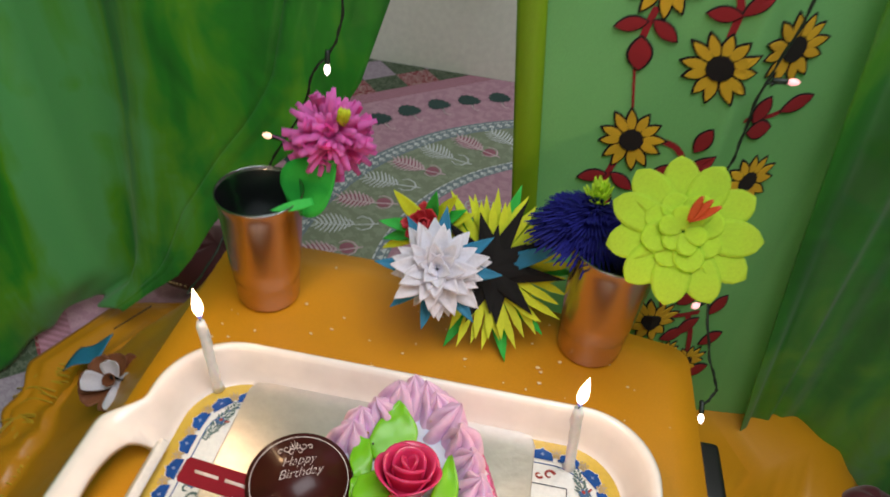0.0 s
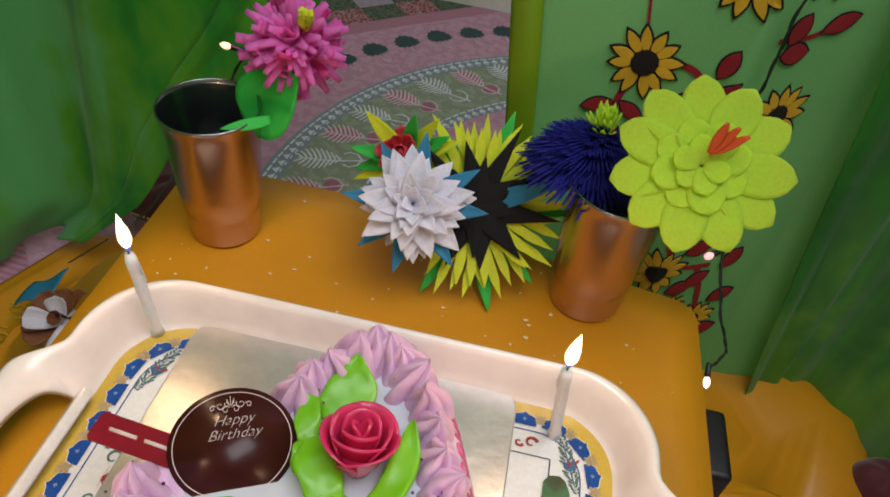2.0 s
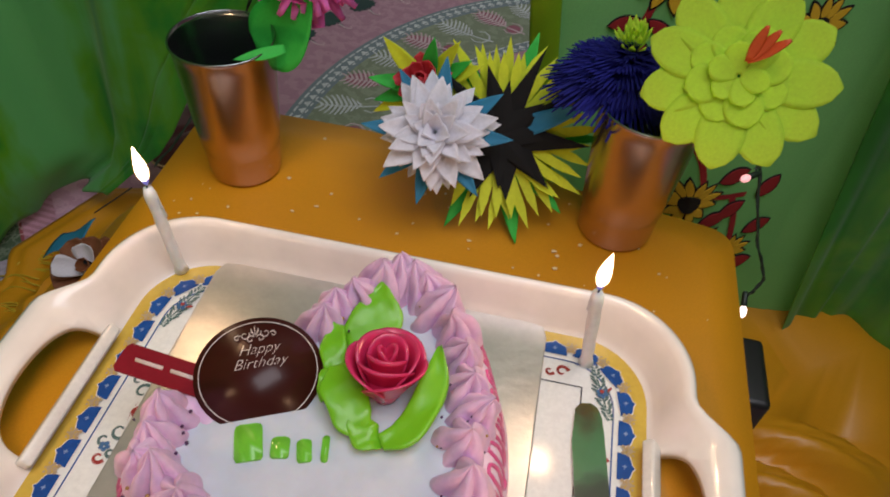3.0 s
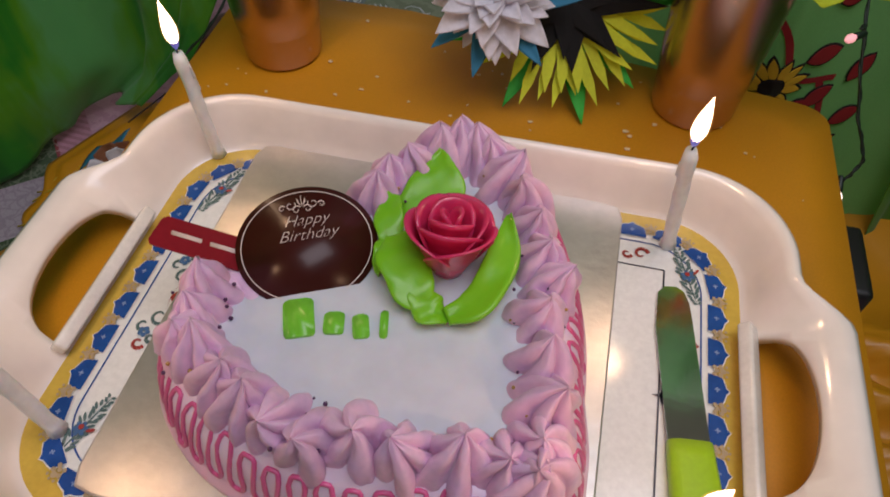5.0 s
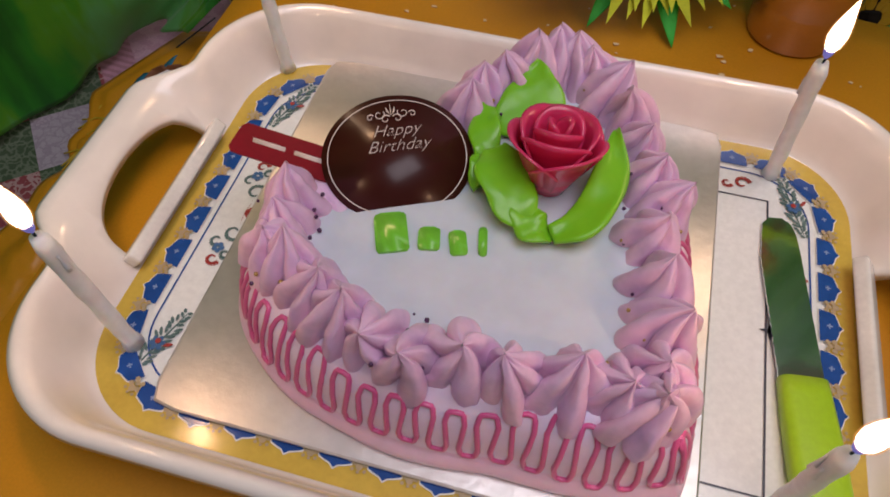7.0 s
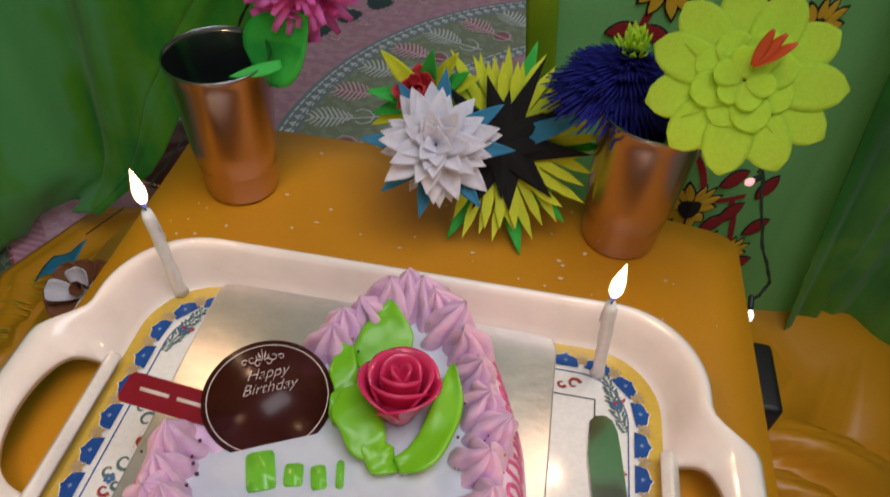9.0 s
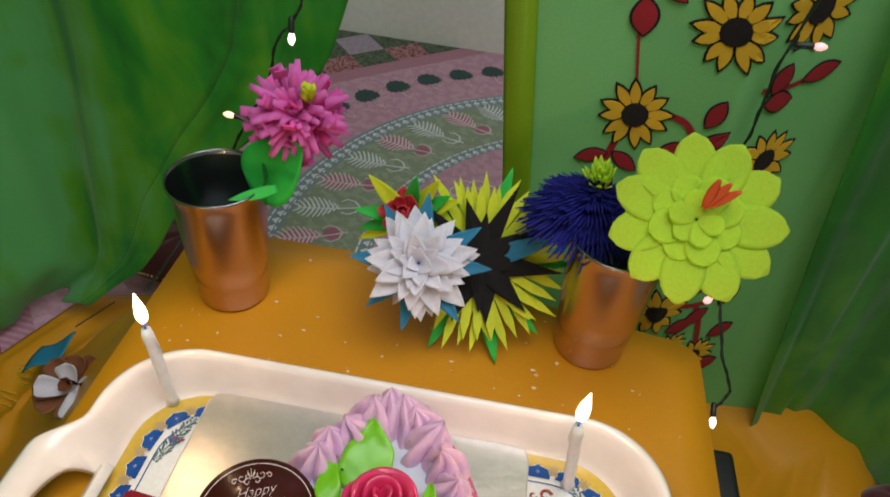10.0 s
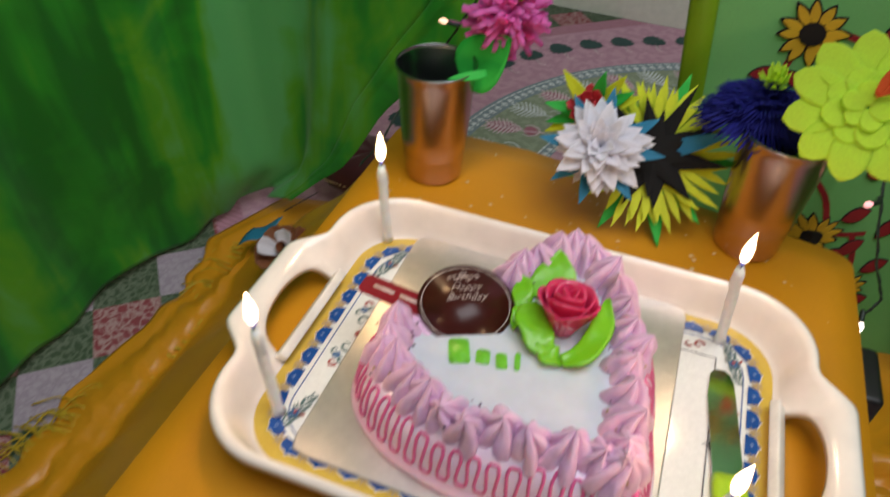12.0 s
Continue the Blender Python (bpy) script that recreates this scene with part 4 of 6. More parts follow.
scallop, orn, rim_line, cross = bmesh.new(), bmesh.new(), bmesh.new(), bmesh.new()
COUNT = 46
for k in range(COUNT):
    x, y, tx, ty = round_at((k + 0.5) / COUNT, 0.1755, 0.1195, 0.042)
    nx, ny = ty, -tx

    def at(s, o):
        return (TRX + x + tx * s + nx * o, TRY + y + ty * s + ny * o)
    def flat(bm, pts, z):
        bm.faces.new([bm.verts.new((*p, z)) for p in pts])
    flat(scallop, [at(-0.0096, -0.0058), at(0.0096, -0.0058), at(0.0090, -0.0012), at(0.0078, 0.0022), at(0.0048, 0.0034), at(0.0020, 0.0042), at(0, 0.0060), at(-0.0020, 0.0042), at(-0.0048, 0.0034), at(-0.0078, 0.0022), at(-0.0090, -0.0012)], FLOOR + 0.0018)
    flat(rim_line, [at(-0.0101, -0.0062), at(0.0101, -0.0062), at(0.0095, -0.0010), at(0.0082, 0.0028), at(0.0050, 0.0040), at(0.0022, 0.0048), at(0, 0.0068), at(-0.0022, 0.0048), at(-0.0050, 0.0040), at(-0.0082, 0.0028), at(-0.0095, -0.0010)], FLOOR + 0.0014)
    for c, d in ((0.0015, 0.0004), (0.0004, 0.0015)):
        flat(cross, [at(-c, -0.0008 - d), at(c, -0.0008 - d), at(c, -0.0008 + d), at(-c, -0.0008 + d)], FLOOR + (0.0021 if c > d else 0.0023))
    x, y, tx, ty = round_at(k / COUNT, 0.1755, 0.1195, 0.042)
    nx, ny = ty, -tx
    for s, o, g in ((-0.0022, -0.0022, 0.0013), (0.0022, -0.0022, 0.0013), (-0.0026, 0.0012, 0.0015), (0.0026, 0.0012, 0.0015), (0, 0.0026, 0.0019), (0, -0.0008, 0.0015), (-0.0030, 0.0044, 0.0009), (0.0030, 0.0044, 0.0009), (0, 0.0052, 0.0008)):
        flat(orn, [at(s + g * math.cos(b), o + g * math.sin(b)) for b in [2 * math.pi * i / 7 for i in range(7)]], FLOOR + 0.0024 + 0.00004 * s * 1000)
part("scallop_edging", rim_line, M_TRAY_WHITE, tray, "white edging of the scallops", False)
part("scallop_print", scallop, M_P_BLUE, tray, "blue printed scallops", False)
tagged(part("scallop_crosses", cross, M_P_CROSS, tray, "pale blue printed crosses", False), kind="stuff")
part("ornament_print", orn, M_P_TAN, tray, "gold printed ornaments", False)
bm = bmesh.new()
ring_band(bm, (0.1665, 0.1105, 0.036), (0.1655, 0.1095, 0.035), FLOOR + 0.0010)
part("inner_line_print", bm, M_P_BLUE, tray, "fine blue printed line", False)
bm = bmesh.new()
for hx, hy, w in ((0.143, 0.0885, 0.0005),):
    for x0, x1, y0, y1 in ((-hx, hx, hy - w, hy + w), (-hx, hx, -hy - w, -hy + w), (hx - w, hx + w, -hy, hy), (-hx - w, -hx + w, -hy, hy)):
        z = FLOOR + (0.0010 if x1 - x0 > 0.1 else 0.0013)
        bm.faces.new([bm.verts.new((TRX + x, TRY + y + 0.0015, z)) for x, y in ((x0, y0), (x1, y0), (x1, y1), (x0, y1))])
part("frame_line_print", bm, M_P_LINE, tray, "thin dark printed frame line", False)


def sprig(px, py, turn, size=1.0):
    leaves, buds = bmesh.new(), bmesh.new()
    def place(s, o):
        c, d = math.cos(turn), math.sin(turn)
        return (px + size * (s * c - o * d), py + size * (s * d + o * c))
    def lens(bm, s, o, a, l, w, z):
        ring = []
        for t in range(10):
            b = 2 * math.pi * t / 10
            ring.append(place(s + l * math.cos(b) * math.cos(a) - w * math.sin(b) * math.sin(a), o + l * math.cos(b) * math.sin(a) + w * math.sin(b) * math.cos(a)))
        bm.faces.new([bm.verts.new((*p, z)) for p in ring])
    n = 0
    for i in range(17):
        s = -0.021 + 0.0026 * i
        full = 0.35 + 0.65 * math.sin(math.pi * (i + 1) / 18)
        for sgn in (-1, 1):
            n += 1
            lens(leaves, s, sgn * full * (0.0034 + 0.0010 * math.sin(2.3 * n)), sgn * (0.75 + 0.25 * math.sin(n)), 0.0030 * full, 0.0009, FLOOR + 0.0012 + 0.00002 * n)
    lens(leaves, 0.0, 0.0, 0.0, 0.021, 0.0006, FLOOR + 0.0011)
    for i in range(6):
        b = i * 1.05
        lens(buds, 0.0026 * math.cos(b) - 0.001, 0.0026 * math.sin(b), b, 0.0019, 0.0014, FLOOR + 0.0022 + 0.00004 * i)
    part("sprig_print", leaves, M_P_GREEN, tray, "grey-green printed leaf sprig", False)
    part("sprig_bloom_print", buds, M_P_BLOOM, tray, "blue printed bloom", False)
    dot = bmesh.new()
    lens(dot, 0.0, 0.0, 0, 0.0016, 0.0016, FLOOR + 0.0028)
    lens(dot, 0.001, -0.0060, -0.9, 0.0026, 0.0010, FLOOR + 0.0029)
    part("sprig_dot_print", dot, M_P_RED, tray, "red printed dots", False)


for sx, sy in ((-1, -1), (-1, 1), (1, -1), (1, 1)):
    sprig(TRX + sx * 0.157, TRY + sy * 0.089, math.radians(72 if sx < 0 else 108 if sy > 0 else 75))


def curl_print(bm, px, py, r, way, wide):
    """A printed spiral stroke that thins to its tip."""
    pts = [(px + r * (1 - 0.65 * i / 14) * math.cos(0.3 + 5.2 * i / 14), py + way * r * (1 - 0.65 * i / 14) * math.sin(0.3 + 5.2 * i / 14)) for i in range(15)]
    for i in range(14):
        (x0, y0), (x1, y1) = pts[i], pts[i + 1]
        d = math.hypot(x1 - x0, y1 - y0) or 1
        w = wide * (1.25 - 0.8 * i / 14)
        ox, oy = -(y1 - y0) / d * w, (x1 - x0) / d * w
        bm.faces.new([bm.verts.new((*p, FLOOR + 0.0012)) for p in ((x0 - ox, y0 - oy), (x1 - ox, y1 - oy), (x1 + ox, y1 + oy), (x0 + ox, y0 + oy))])


def scroll(px, py, sgn):
    """The larger printed spray at the middle of an end."""
    fan, curls, red, blooms = bmesh.new(), bmesh.new(), bmesh.new(), bmesh.new()
    for i in range(7):
        a = math.radians(90 + (i - 3) * 24)
        tip = (px + sgn * 0.015 * math.sin(a) * 0.9, py + 0.011 * math.cos(a))
        mid = (px + sgn * 0.003, py)
        w = 0.0013
        fan.faces.new([fan.verts.new((*p, FLOOR + 0.0013 + 0.00004 * i)) for p in ((mid[0], mid[1] - w), tip, (mid[0], mid[1] + w))])
    for s in (-1, 1):
        for r, cy, cx in ((0.0062, 0.0150, 0.0030), (0.0042, 0.0345, -0.0010), (0.0046, 0.0225, -0.0040), (0.0036, 0.0300, 0.0045)):
            curl_print(red if cy > 0.03 else curls, px + cx * sgn, py + s * cy, r, s, 0.0011)
        for i in range(5):
            b = 2 * math.pi * i / 5
            ring = [(px - 0.001 * sgn + 0.0022 * math.cos(b) + 0.0016 * math.cos(c), py + s * 0.0270 + 0.0022 * math.sin(b) + 0.0016 * math.sin(c)) for c in [2 * math.pi * q / 7 for q in range(7)]]
            blooms.faces.new([blooms.verts.new((*p, FLOOR + 0.0015 + 0.00003 * i)) for p in ring])
    tagged(part("spray_bloom_print", blooms, M_P_BLOOM, tray, "grey-blue printed blooms", False), kind="stuff")
    part("spray_fan_print", fan, M_P_RED, tray, "orange-red printed shell", False)
    tagged(part("spray_curl_print", curls, M_P_GREEN, tray, "grey-green printed curls", False), kind="stuff")
    tagged(part("spray_red_print", red, M_P_RED, tray, "dark red printed curls", False), kind="stuff")


scroll(TRX - 0.153, TRY + 0.000, 1)
bm = bmesh.new()
curl_print(bm, TRX + 0.128, TRY + 0.1000, 0.0050, 1, 0.0012), curl_print(bm, TRX + 0.119, TRY + 0.0985, 0.0034, -1, 0.0010)
curl_print(bm, TRX + 0.160, TRY + 0.036, 0.0042, 1, 0.0011), curl_print(bm, TRX + 0.160, TRY + 0.021, 0.0036, -1, 0.0010)
tagged(part("corner_curl_print", bm, M_P_RED, tray, "dark red printed curls", False), kind="stuff")
bm = bmesh.new()
for k in range(4):
    b = math.pi / 2 * k
    tip = (0.163 + 0.006 * math.cos(b), -0.009 + 0.006 * math.sin(b))
    w = (0.0016 * math.sin(b), -0.0016 * math.cos(b))
    bm.faces.new([bm.verts.new((*p, FLOOR + 0.0016)) for p in ((0.163 + w[0], -0.009 + w[1]), tip, (0.163 - w[0], -0.009 - w[1]))])
part("cross_print", bm, M_P_LINE, tray, "small dark printed cross", False)

# ---- cake board ----
board = bmesh.new()
pts = round_rect(0.1295, 0.1280, 0.009, 96)
low = []
for z, off in ((FLOOR + 0.0034, 0.0), (FLOOR + 0.0034, 0.0), (BOARD - 0.0006, 0.0), (BOARD, -0.001)):
    s = 1 + off / 0.128
    low.append([board.verts.new((0.002 + x * s, -0.003 + y * s, z)) for x, y in pts])
for a, b in zip(low[1:], low[2:]):
    for i in range(len(a)):
        board.faces.new((a[i], a[(i + 1) % len(a)], b[(i + 1) % len(a)], b[i]))
for v in low[0]:
    board.verts.remove(v)
cap(board, low[1], True), cap(board, low[-1])
tagged(part("cake_board", board, M_FOIL, smooth=False), "square silver-foil cake board lying in the tray", "cake board")

# ---- the heart cake ----
HX, HY = 0.010, -0.015                         # middle of the heart
CLEFT = math.radians(140)                      # direction of its cleft; the tip lies opposite
REACH = ((0, 0.076), (20, 0.094), (42, 0.114), (65, 0.127), (85, 0.122), (110, 0.112), (145, 0.1095), (164, 0.126), (180, 0.146))


def heart_reach(deg):
    """How far the outline lies from the middle, by the angle from the cleft."""
    deg = abs((deg + 180) % 360 - 180)
    for n in range(len(REACH) - 1):
        (a, ra), (b, rb) = REACH[n], REACH[n + 1]
        if deg <= b:
            r0 = REACH[n - 1][1] if n else REACH[1][1]
            r3 = REACH[n + 2][1] if n + 2 < len(REACH) else rb + 0.02
            t = (deg - a) / (b - a)
            return 0.5 * (2 * ra + (rb - r0) * t + (2 * r0 - 5 * ra + 4 * rb - r3) * t * t + (3 * ra - 3 * rb + r3 - r0) * t ** 3)
    return REACH[-1][1]


def heart(t):
    """A place on the heart's outline, 0..1 round it."""
    r = heart_reach(360 * t)
    back = 360 * (1 - t % 1.0)                   # the lobe away from the table's front is the fuller one
    r += 0.013 * math.exp(-((back - 62) / 26) ** 2)
    return Vector((HX + r * math.cos(CLEFT + 2 * math.pi * t), HY + r * math.sin(CLEFT + 2 * math.pi * t)))


def heart_even(count, off=0.0):
    fine = [heart(i / 2400) for i in range(2400)]
    dist = [0.0]
    for a, b in zip(fine, fine[1:] + fine[:1]):
        dist.append(dist[-1] + (b - a).length)
    out, j = [], 0
    for k in range(count):
        want = dist[-1] * k / count
        while dist[j + 1] < want:
            j += 1
        p, d = fine[j], fine[(j + 12) % 2400] - fine[j - 12]
        n = Vector((-d.y, d.x)).normalized()
        out.append((p + n * off, n))
    return out


cake = thing("heart_cake", (HX, HY, BOARD), "heart-shaped pink birthday cake with lavender cream border on a foil board", "cake")
bm = bmesh.new()
rows = []
N = 260
line = heart_even(N)
SIGN = 1.0
probe = line[20]
if (probe[0] + probe[1] * 0.01 - Vector((HX, HY))).length < (probe[0] - Vector((HX, HY))).length:
    SIGN = -1.0
SHAPE = ((0.0, BOARD + 0.0004), (0.0012, BOARD + 0.003), (0.0006, BOARD + 0.007), (-0.0020, BOARD + 0.0105), (-0.0034, BOARD + 0.0125), (-0.0042, BOARD + 0.018), (-0.0060, BOARD + 0.027), (-0.0085, BOARD + 0.035), (-0.0125, BOARD + 0.0415), (-0.0185, CAKE - 0.0015), (-0.027, CAKE))


def body_off(z):
    """How far the side leans in at a height."""
    for (oa, za), (ob_, zb) in zip(SHAPE, SHAPE[1:]):
        if z <= zb:
            return oa + (ob_ - oa) * (z - za) / (zb - za)
    return SHAPE[-1][0]


for off, z in SHAPE:
    rows.append([bm.verts.new((p.x + n.x * SIGN * off + 0.0006 * noise.noise((40 * p.x, 40 * p.y, 30 * z)), p.y + n.y * SIGN * off + 0.0006 * noise.noise((40 * p.y, 40 * p.x, 30 * z)), z)) for p, n in line])
for j, (a, b) in enumerate(zip(rows, rows[1:])):
    for i in range(N):
        bm.faces.new((a[i], a[(i + 1) % N], b[(i + 1) % N], b[i])).material_index = 0 if j < 4 else 1
cap(bm, rows[0], True), cap(bm, rows[-1])
part("sponge_icing", bm, (M_ICING, M_SIDE), cake, "pink foot and pale lavender airbrushed sides")
bm = bmesh.new()
glaze = [[bm.verts.new((HX + (p.x - HX) * s, HY + (p.y - HY) * s, z)) for p, n in line] for s, z in ((0.72, CAKE - 0.001), (0.71, CAKE + 0.0008), (0.67, CAKE + 0.0014), (0.40, CAKE + 0.0016))]
for a, b in zip(glaze, glaze[1:]):
    for i in range(N):
        bm.faces.new((a[i], a[(i + 1) % N], b[(i + 1) % N], b[i]))
cap(bm, glaze[-1])
part("top_glaze", bm, M_GLAZE, cake, "glossy white glaze on top")

# the looping magenta line round the side
loops = 56
pts = []
fine = heart_even(loops * 16)
for i, (p, n) in enumerate(fine):
    ph = 2 * math.pi * i / 16
    z = BOARD + 0.0278 + (0.0146 + 0.0020 * math.sin(i * 0.037)) * math.tanh(1.7 * math.cos(ph)) / math.tanh(1.7) + 0.0012 * math.sin(i * 0.09)
    q, m2 = fine[(i + int(round(2.4 * math.sin(2 * ph)))) % len(fine)]
    o = body_off(z) + 0.0005
    pts.append((q.x + m2.x * SIGN * o, q.y + m2.y * SIGN * o, z))
bm = bmesh.new()
tube(bm, pts, 0.0013, 7, closed=True)
part("looped_line", bm, M_DRIZZLE, cake, "magenta piped loops round the side")


# piped cream stars round the top
def rosette_mesh(seed, radius, height, lobes, twist):
    bm = bmesh.new()
    rn = random.Random(seed)
    lean = (rn.uniform(-0.3, 0.3), rn.uniform(-0.3, 0.3))
    sizes = [rn.uniform(0.82, 1.12) for _ in range(lobes)]
    def fn(u, v):
        a = 2 * math.pi * u
        ph = (u * lobes) % 1.0
        ridge = math.sin(math.pi * ph) ** 0.65
        size = sizes[int(u * lobes) % lobes]
        e = 1 - v
        r = radius * e ** 0.8 * (0.54 + 0.46 * ridge * size) + 0.0003
        r *= 1 + 0.18 * noise.noise((2.4 * math.cos(a), 2.4 * math.sin(a), 2.0 * v + 7.0 * seed))
        b = a + twist * v + 0.16 * noise.noise((2.0 * math.cos(a), 2.0 * math.sin(a), 4.0 * v + 3.1 * seed))
        z = height * (0.62 * (1 - e ** 2.2) + 0.38 * v ** 3) * (1 + 0.14 * noise.noise((1.7 * math.cos(a), 1.7 * math.sin(a), 1.1 * seed)))
        z += 0.0030 * ridge * size * math.sin(math.pi * v) - 0.0035 * e ** 3 - 0.001
        return (r * math.cos(b) + lean[0] * radius * v * v, r * math.sin(b) + lean[1] * radius * v * v, z)
    grid(bm, fn, lobes * 12, 14, close_u=True)
    return to_mesh("cream_star", bm, M_ROSETTE)


stars = [rosette_mesh(s, r, h, n, t) for s, r, h, n, t in ((1, 0.0176, 0.0260, 6, 0.5), (2, 0.0166, 0.0285, 5, 0.7), (3, 0.0180, 0.0250, 6, 0.35), (4, 0.0172, 0.0280, 6, -0.4), (5, 0.0170, 0.0265, 5, 0.7), (6, 0.0176, 0.0255, 6, -0.5))]
rnd = random.Random(8)
spots = heart_even(34)
for i, (p, n) in enumerate(spots):
    inn = 0.0290 + rnd.uniform(-0.0030, 0.0030)
    out = Vector((n.x * SIGN, n.y * SIGN, 0))
    place = Vector((p.x - out.x * inn, p.y - out.y * inn, CAKE - 0.001))
    if (place.xy - Vector((-0.040, 0.006))).length < 0.033:
        continue
    pressed = 0.20 if -0.128 < place.x < -0.05 and abs(place.y + 0.008) < 0.022 else 1.0
    tilt = Matrix.Rotation(rnd.uniform(0.02, 0.26), 4, out.cross(Vector((0, 0, -1))))
    m = Matrix.Translation(place) @ tilt @ Matrix.Rotation(rnd.uniform(0, 6.3), 4, "Z") @ Matrix.Scale(rnd.uniform(1.02, 1.20), 4) @ Matrix.Scale(pressed, 4, (0, 0, 1))
    shared("cream_star", stars[(i * 5 + i // 3) % 6], cake, m)
# sprinkles
for material_, count, seed in ((M_GOLDDOT, 110, 3), (M_PURPLEDOT, 110, 4)):
    bm = bmesh.new()
    rnd = random.Random(seed)
    for k in range(count):
        p, n = spots[rnd.randrange(len(spots))]
        o = rnd.uniform(0.019, 0.040)
        x, y = p.x - n.x * SIGN * o + rnd.uniform(-0.008, 0.008), p.y - n.y * SIGN * o + rnd.uniform(-0.008, 0.008)
        if x < -0.005 and -0.03 < y < 0.04:
            continue
        bmesh.ops.create_icosphere(bm, subdivisions=1, radius=rnd.uniform(0.0007, 0.0014), matrix=Matrix.Translation((x, y, CAKE + rnd.uniform(0.003, 0.0130) - max(0, 0.020 - o) * 0.4)))
    tagged(part("sprinkles", bm, material_, cake), kind="stuff")

# green piped name, written as plain bars
for x0, y0, x1, y1, wide in ((-0.0350, -0.0270, -0.0265, -0.0480, 0.0078), (-0.0140, -0.0300, -0.0110, -0.0425, 0.0052), (-0.0010, -0.0285, 0.0035, -0.0415, 0.0042), (0.0105, -0.0230, 0.0140, -0.0390, 0.0021)):
    bm = bmesh.new()
    slab(bm, [(x, y) for x, y in round_rect(wide, math.hypot(x1 - x0, y1 - y0) / 2, 0.0019, 32)], 0.0, 0.0022)
    bmesh.ops.bevel(bm, geom=[e for e in bm.edges if min(v.co.z for v in e.verts) > 0.002], offset=0.0008, segments=2, affect="EDGES")
    turn_bar = Matrix.Rotation(math.atan2(x0 - x1, y0 - y1) * -1, 4, "Z")
    part("icing_bar", bm, M_LETTER, cake, "green icing bar", m=Matrix.Translation(((x0 + x1) / 2, (y0 + y1) / 2, CAKE + 0.0012)) @ turn_bar)


# ---- plaque and strip on the cake ----
PL = Matrix.Translation((-0.0405, 0.0040, CAKE + 0.0078)) @ Matrix.Rotation(math.radians(25), 4, "Z") @ Matrix.Rotation(math.radians(15), 4, "X")
plaque = thing("chocolate_plaque", (-0.0400, 0.0030, CAKE), "oval dark chocolate plaque with white greeting, pushed into the glaze", "cake plaque")


def oval(rx, ry, n=64):
    return [(rx * math.cos(2 * math.pi * i / n), ry * math.sin(2 * math.pi * i / n)) for i in range(n)]


bm = bmesh.new()
slab(bm, oval(0.0378, 0.0352), -0.0008, 0.0008)
bmesh.ops.bevel(bm, geom=[e for e in bm.edges if abs(e.verts[0].co.z - e.verts[1].co.z) < 1e-6], offset=0.0004, segments=2, affect="EDGES")
part("disc", bm, M_CHOC, plaque, m=PL)
bm = bmesh.new()
o1, o2 = oval(0.0350, 0.0324), oval(0.0345, 0.0319)
a = [bm.verts.new((x, y, 0.0011)) for x, y in o1]
b = [bm.verts.new((x, y, 0.0011)) for x, y in o2]
for i in range(64):
    bm.faces.new((a[i], a[(i + 1) % 64], b[(i + 1) % 64], b[i]))
part("oval_line", bm, M_PRINT_PALE, plaque, "fine pale printed oval line", False, PL)
bm = bmesh.new()
for s in (-1, 1):
    for r, cx, cy, way in ((0.0030, 0.0062, 0.0245, 1), (0.0026, 0.0030, 0.0215, -1), (0.0020, 0.0108, 0.0232, -1)):
        pts = [(s * (cx + r * (1 - 0.7 * t) * math.cos(2.6 + way * 6.2 * t)), cy + r * (1 - 0.7 * t) * math.sin(2.6 + way * 6.2 * t), 0.0011) for t in [i / 18 for i in range(19)]]
        tube(bm, pts, lambda t: 0.00038 - 0.00016 * t, 4)
    tube(bm, [(s * 0.0006, 0.0240, 0.0011), (s * 0.0018, 0.0262, 0.0011), (s * 0.0022, 0.0284, 0.0011)], lambda t: 0.0006 * math.sin(math.pi * (0.1 + 0.8 * t)), 5)
tube(bm, [(0, 0.0235, 0.0011), (0, 0.0300, 0.0011)], lambda t: 0.0008 * math.sin(math.pi * (0.1 + 0.8 * t)), 5)
part("printed_flourish", bm, M_PRINT_PALE, plaque, "pale printed flourish", True, PL)


def lettering(text, size, m, parent, material_, name="lettering"):
    data = bpy.data.curves.new("lettering", "FONT")
    data.body, data.size, data.shear, data.extrude, data.offset = text, size, 0.45, 0.00015, -0.00022
    data.align_x = "CENTER"
    ob = new("lettering", data)
    mesh = bpy.data.meshes.new_from_object(ob.evaluated_get(bpy.context.evaluated_depsgraph_get()))
    bpy.data.objects.remove(ob)
    mesh.materials.clear()
    mesh.materials.append(material_)
    return shared(name, mesh, parent, m, "pale slanted lettering")


lettering("Happy", 0.0094, PL @ Matrix.Translation((0.001, 0.0118, 0.0012)), plaque, M_PRINT_PALE)
lettering("Birthday", 0.0094, PL @ Matrix.Translation((0.001, 0.0030, 0.0012)), plaque, M_PRINT_PALE)

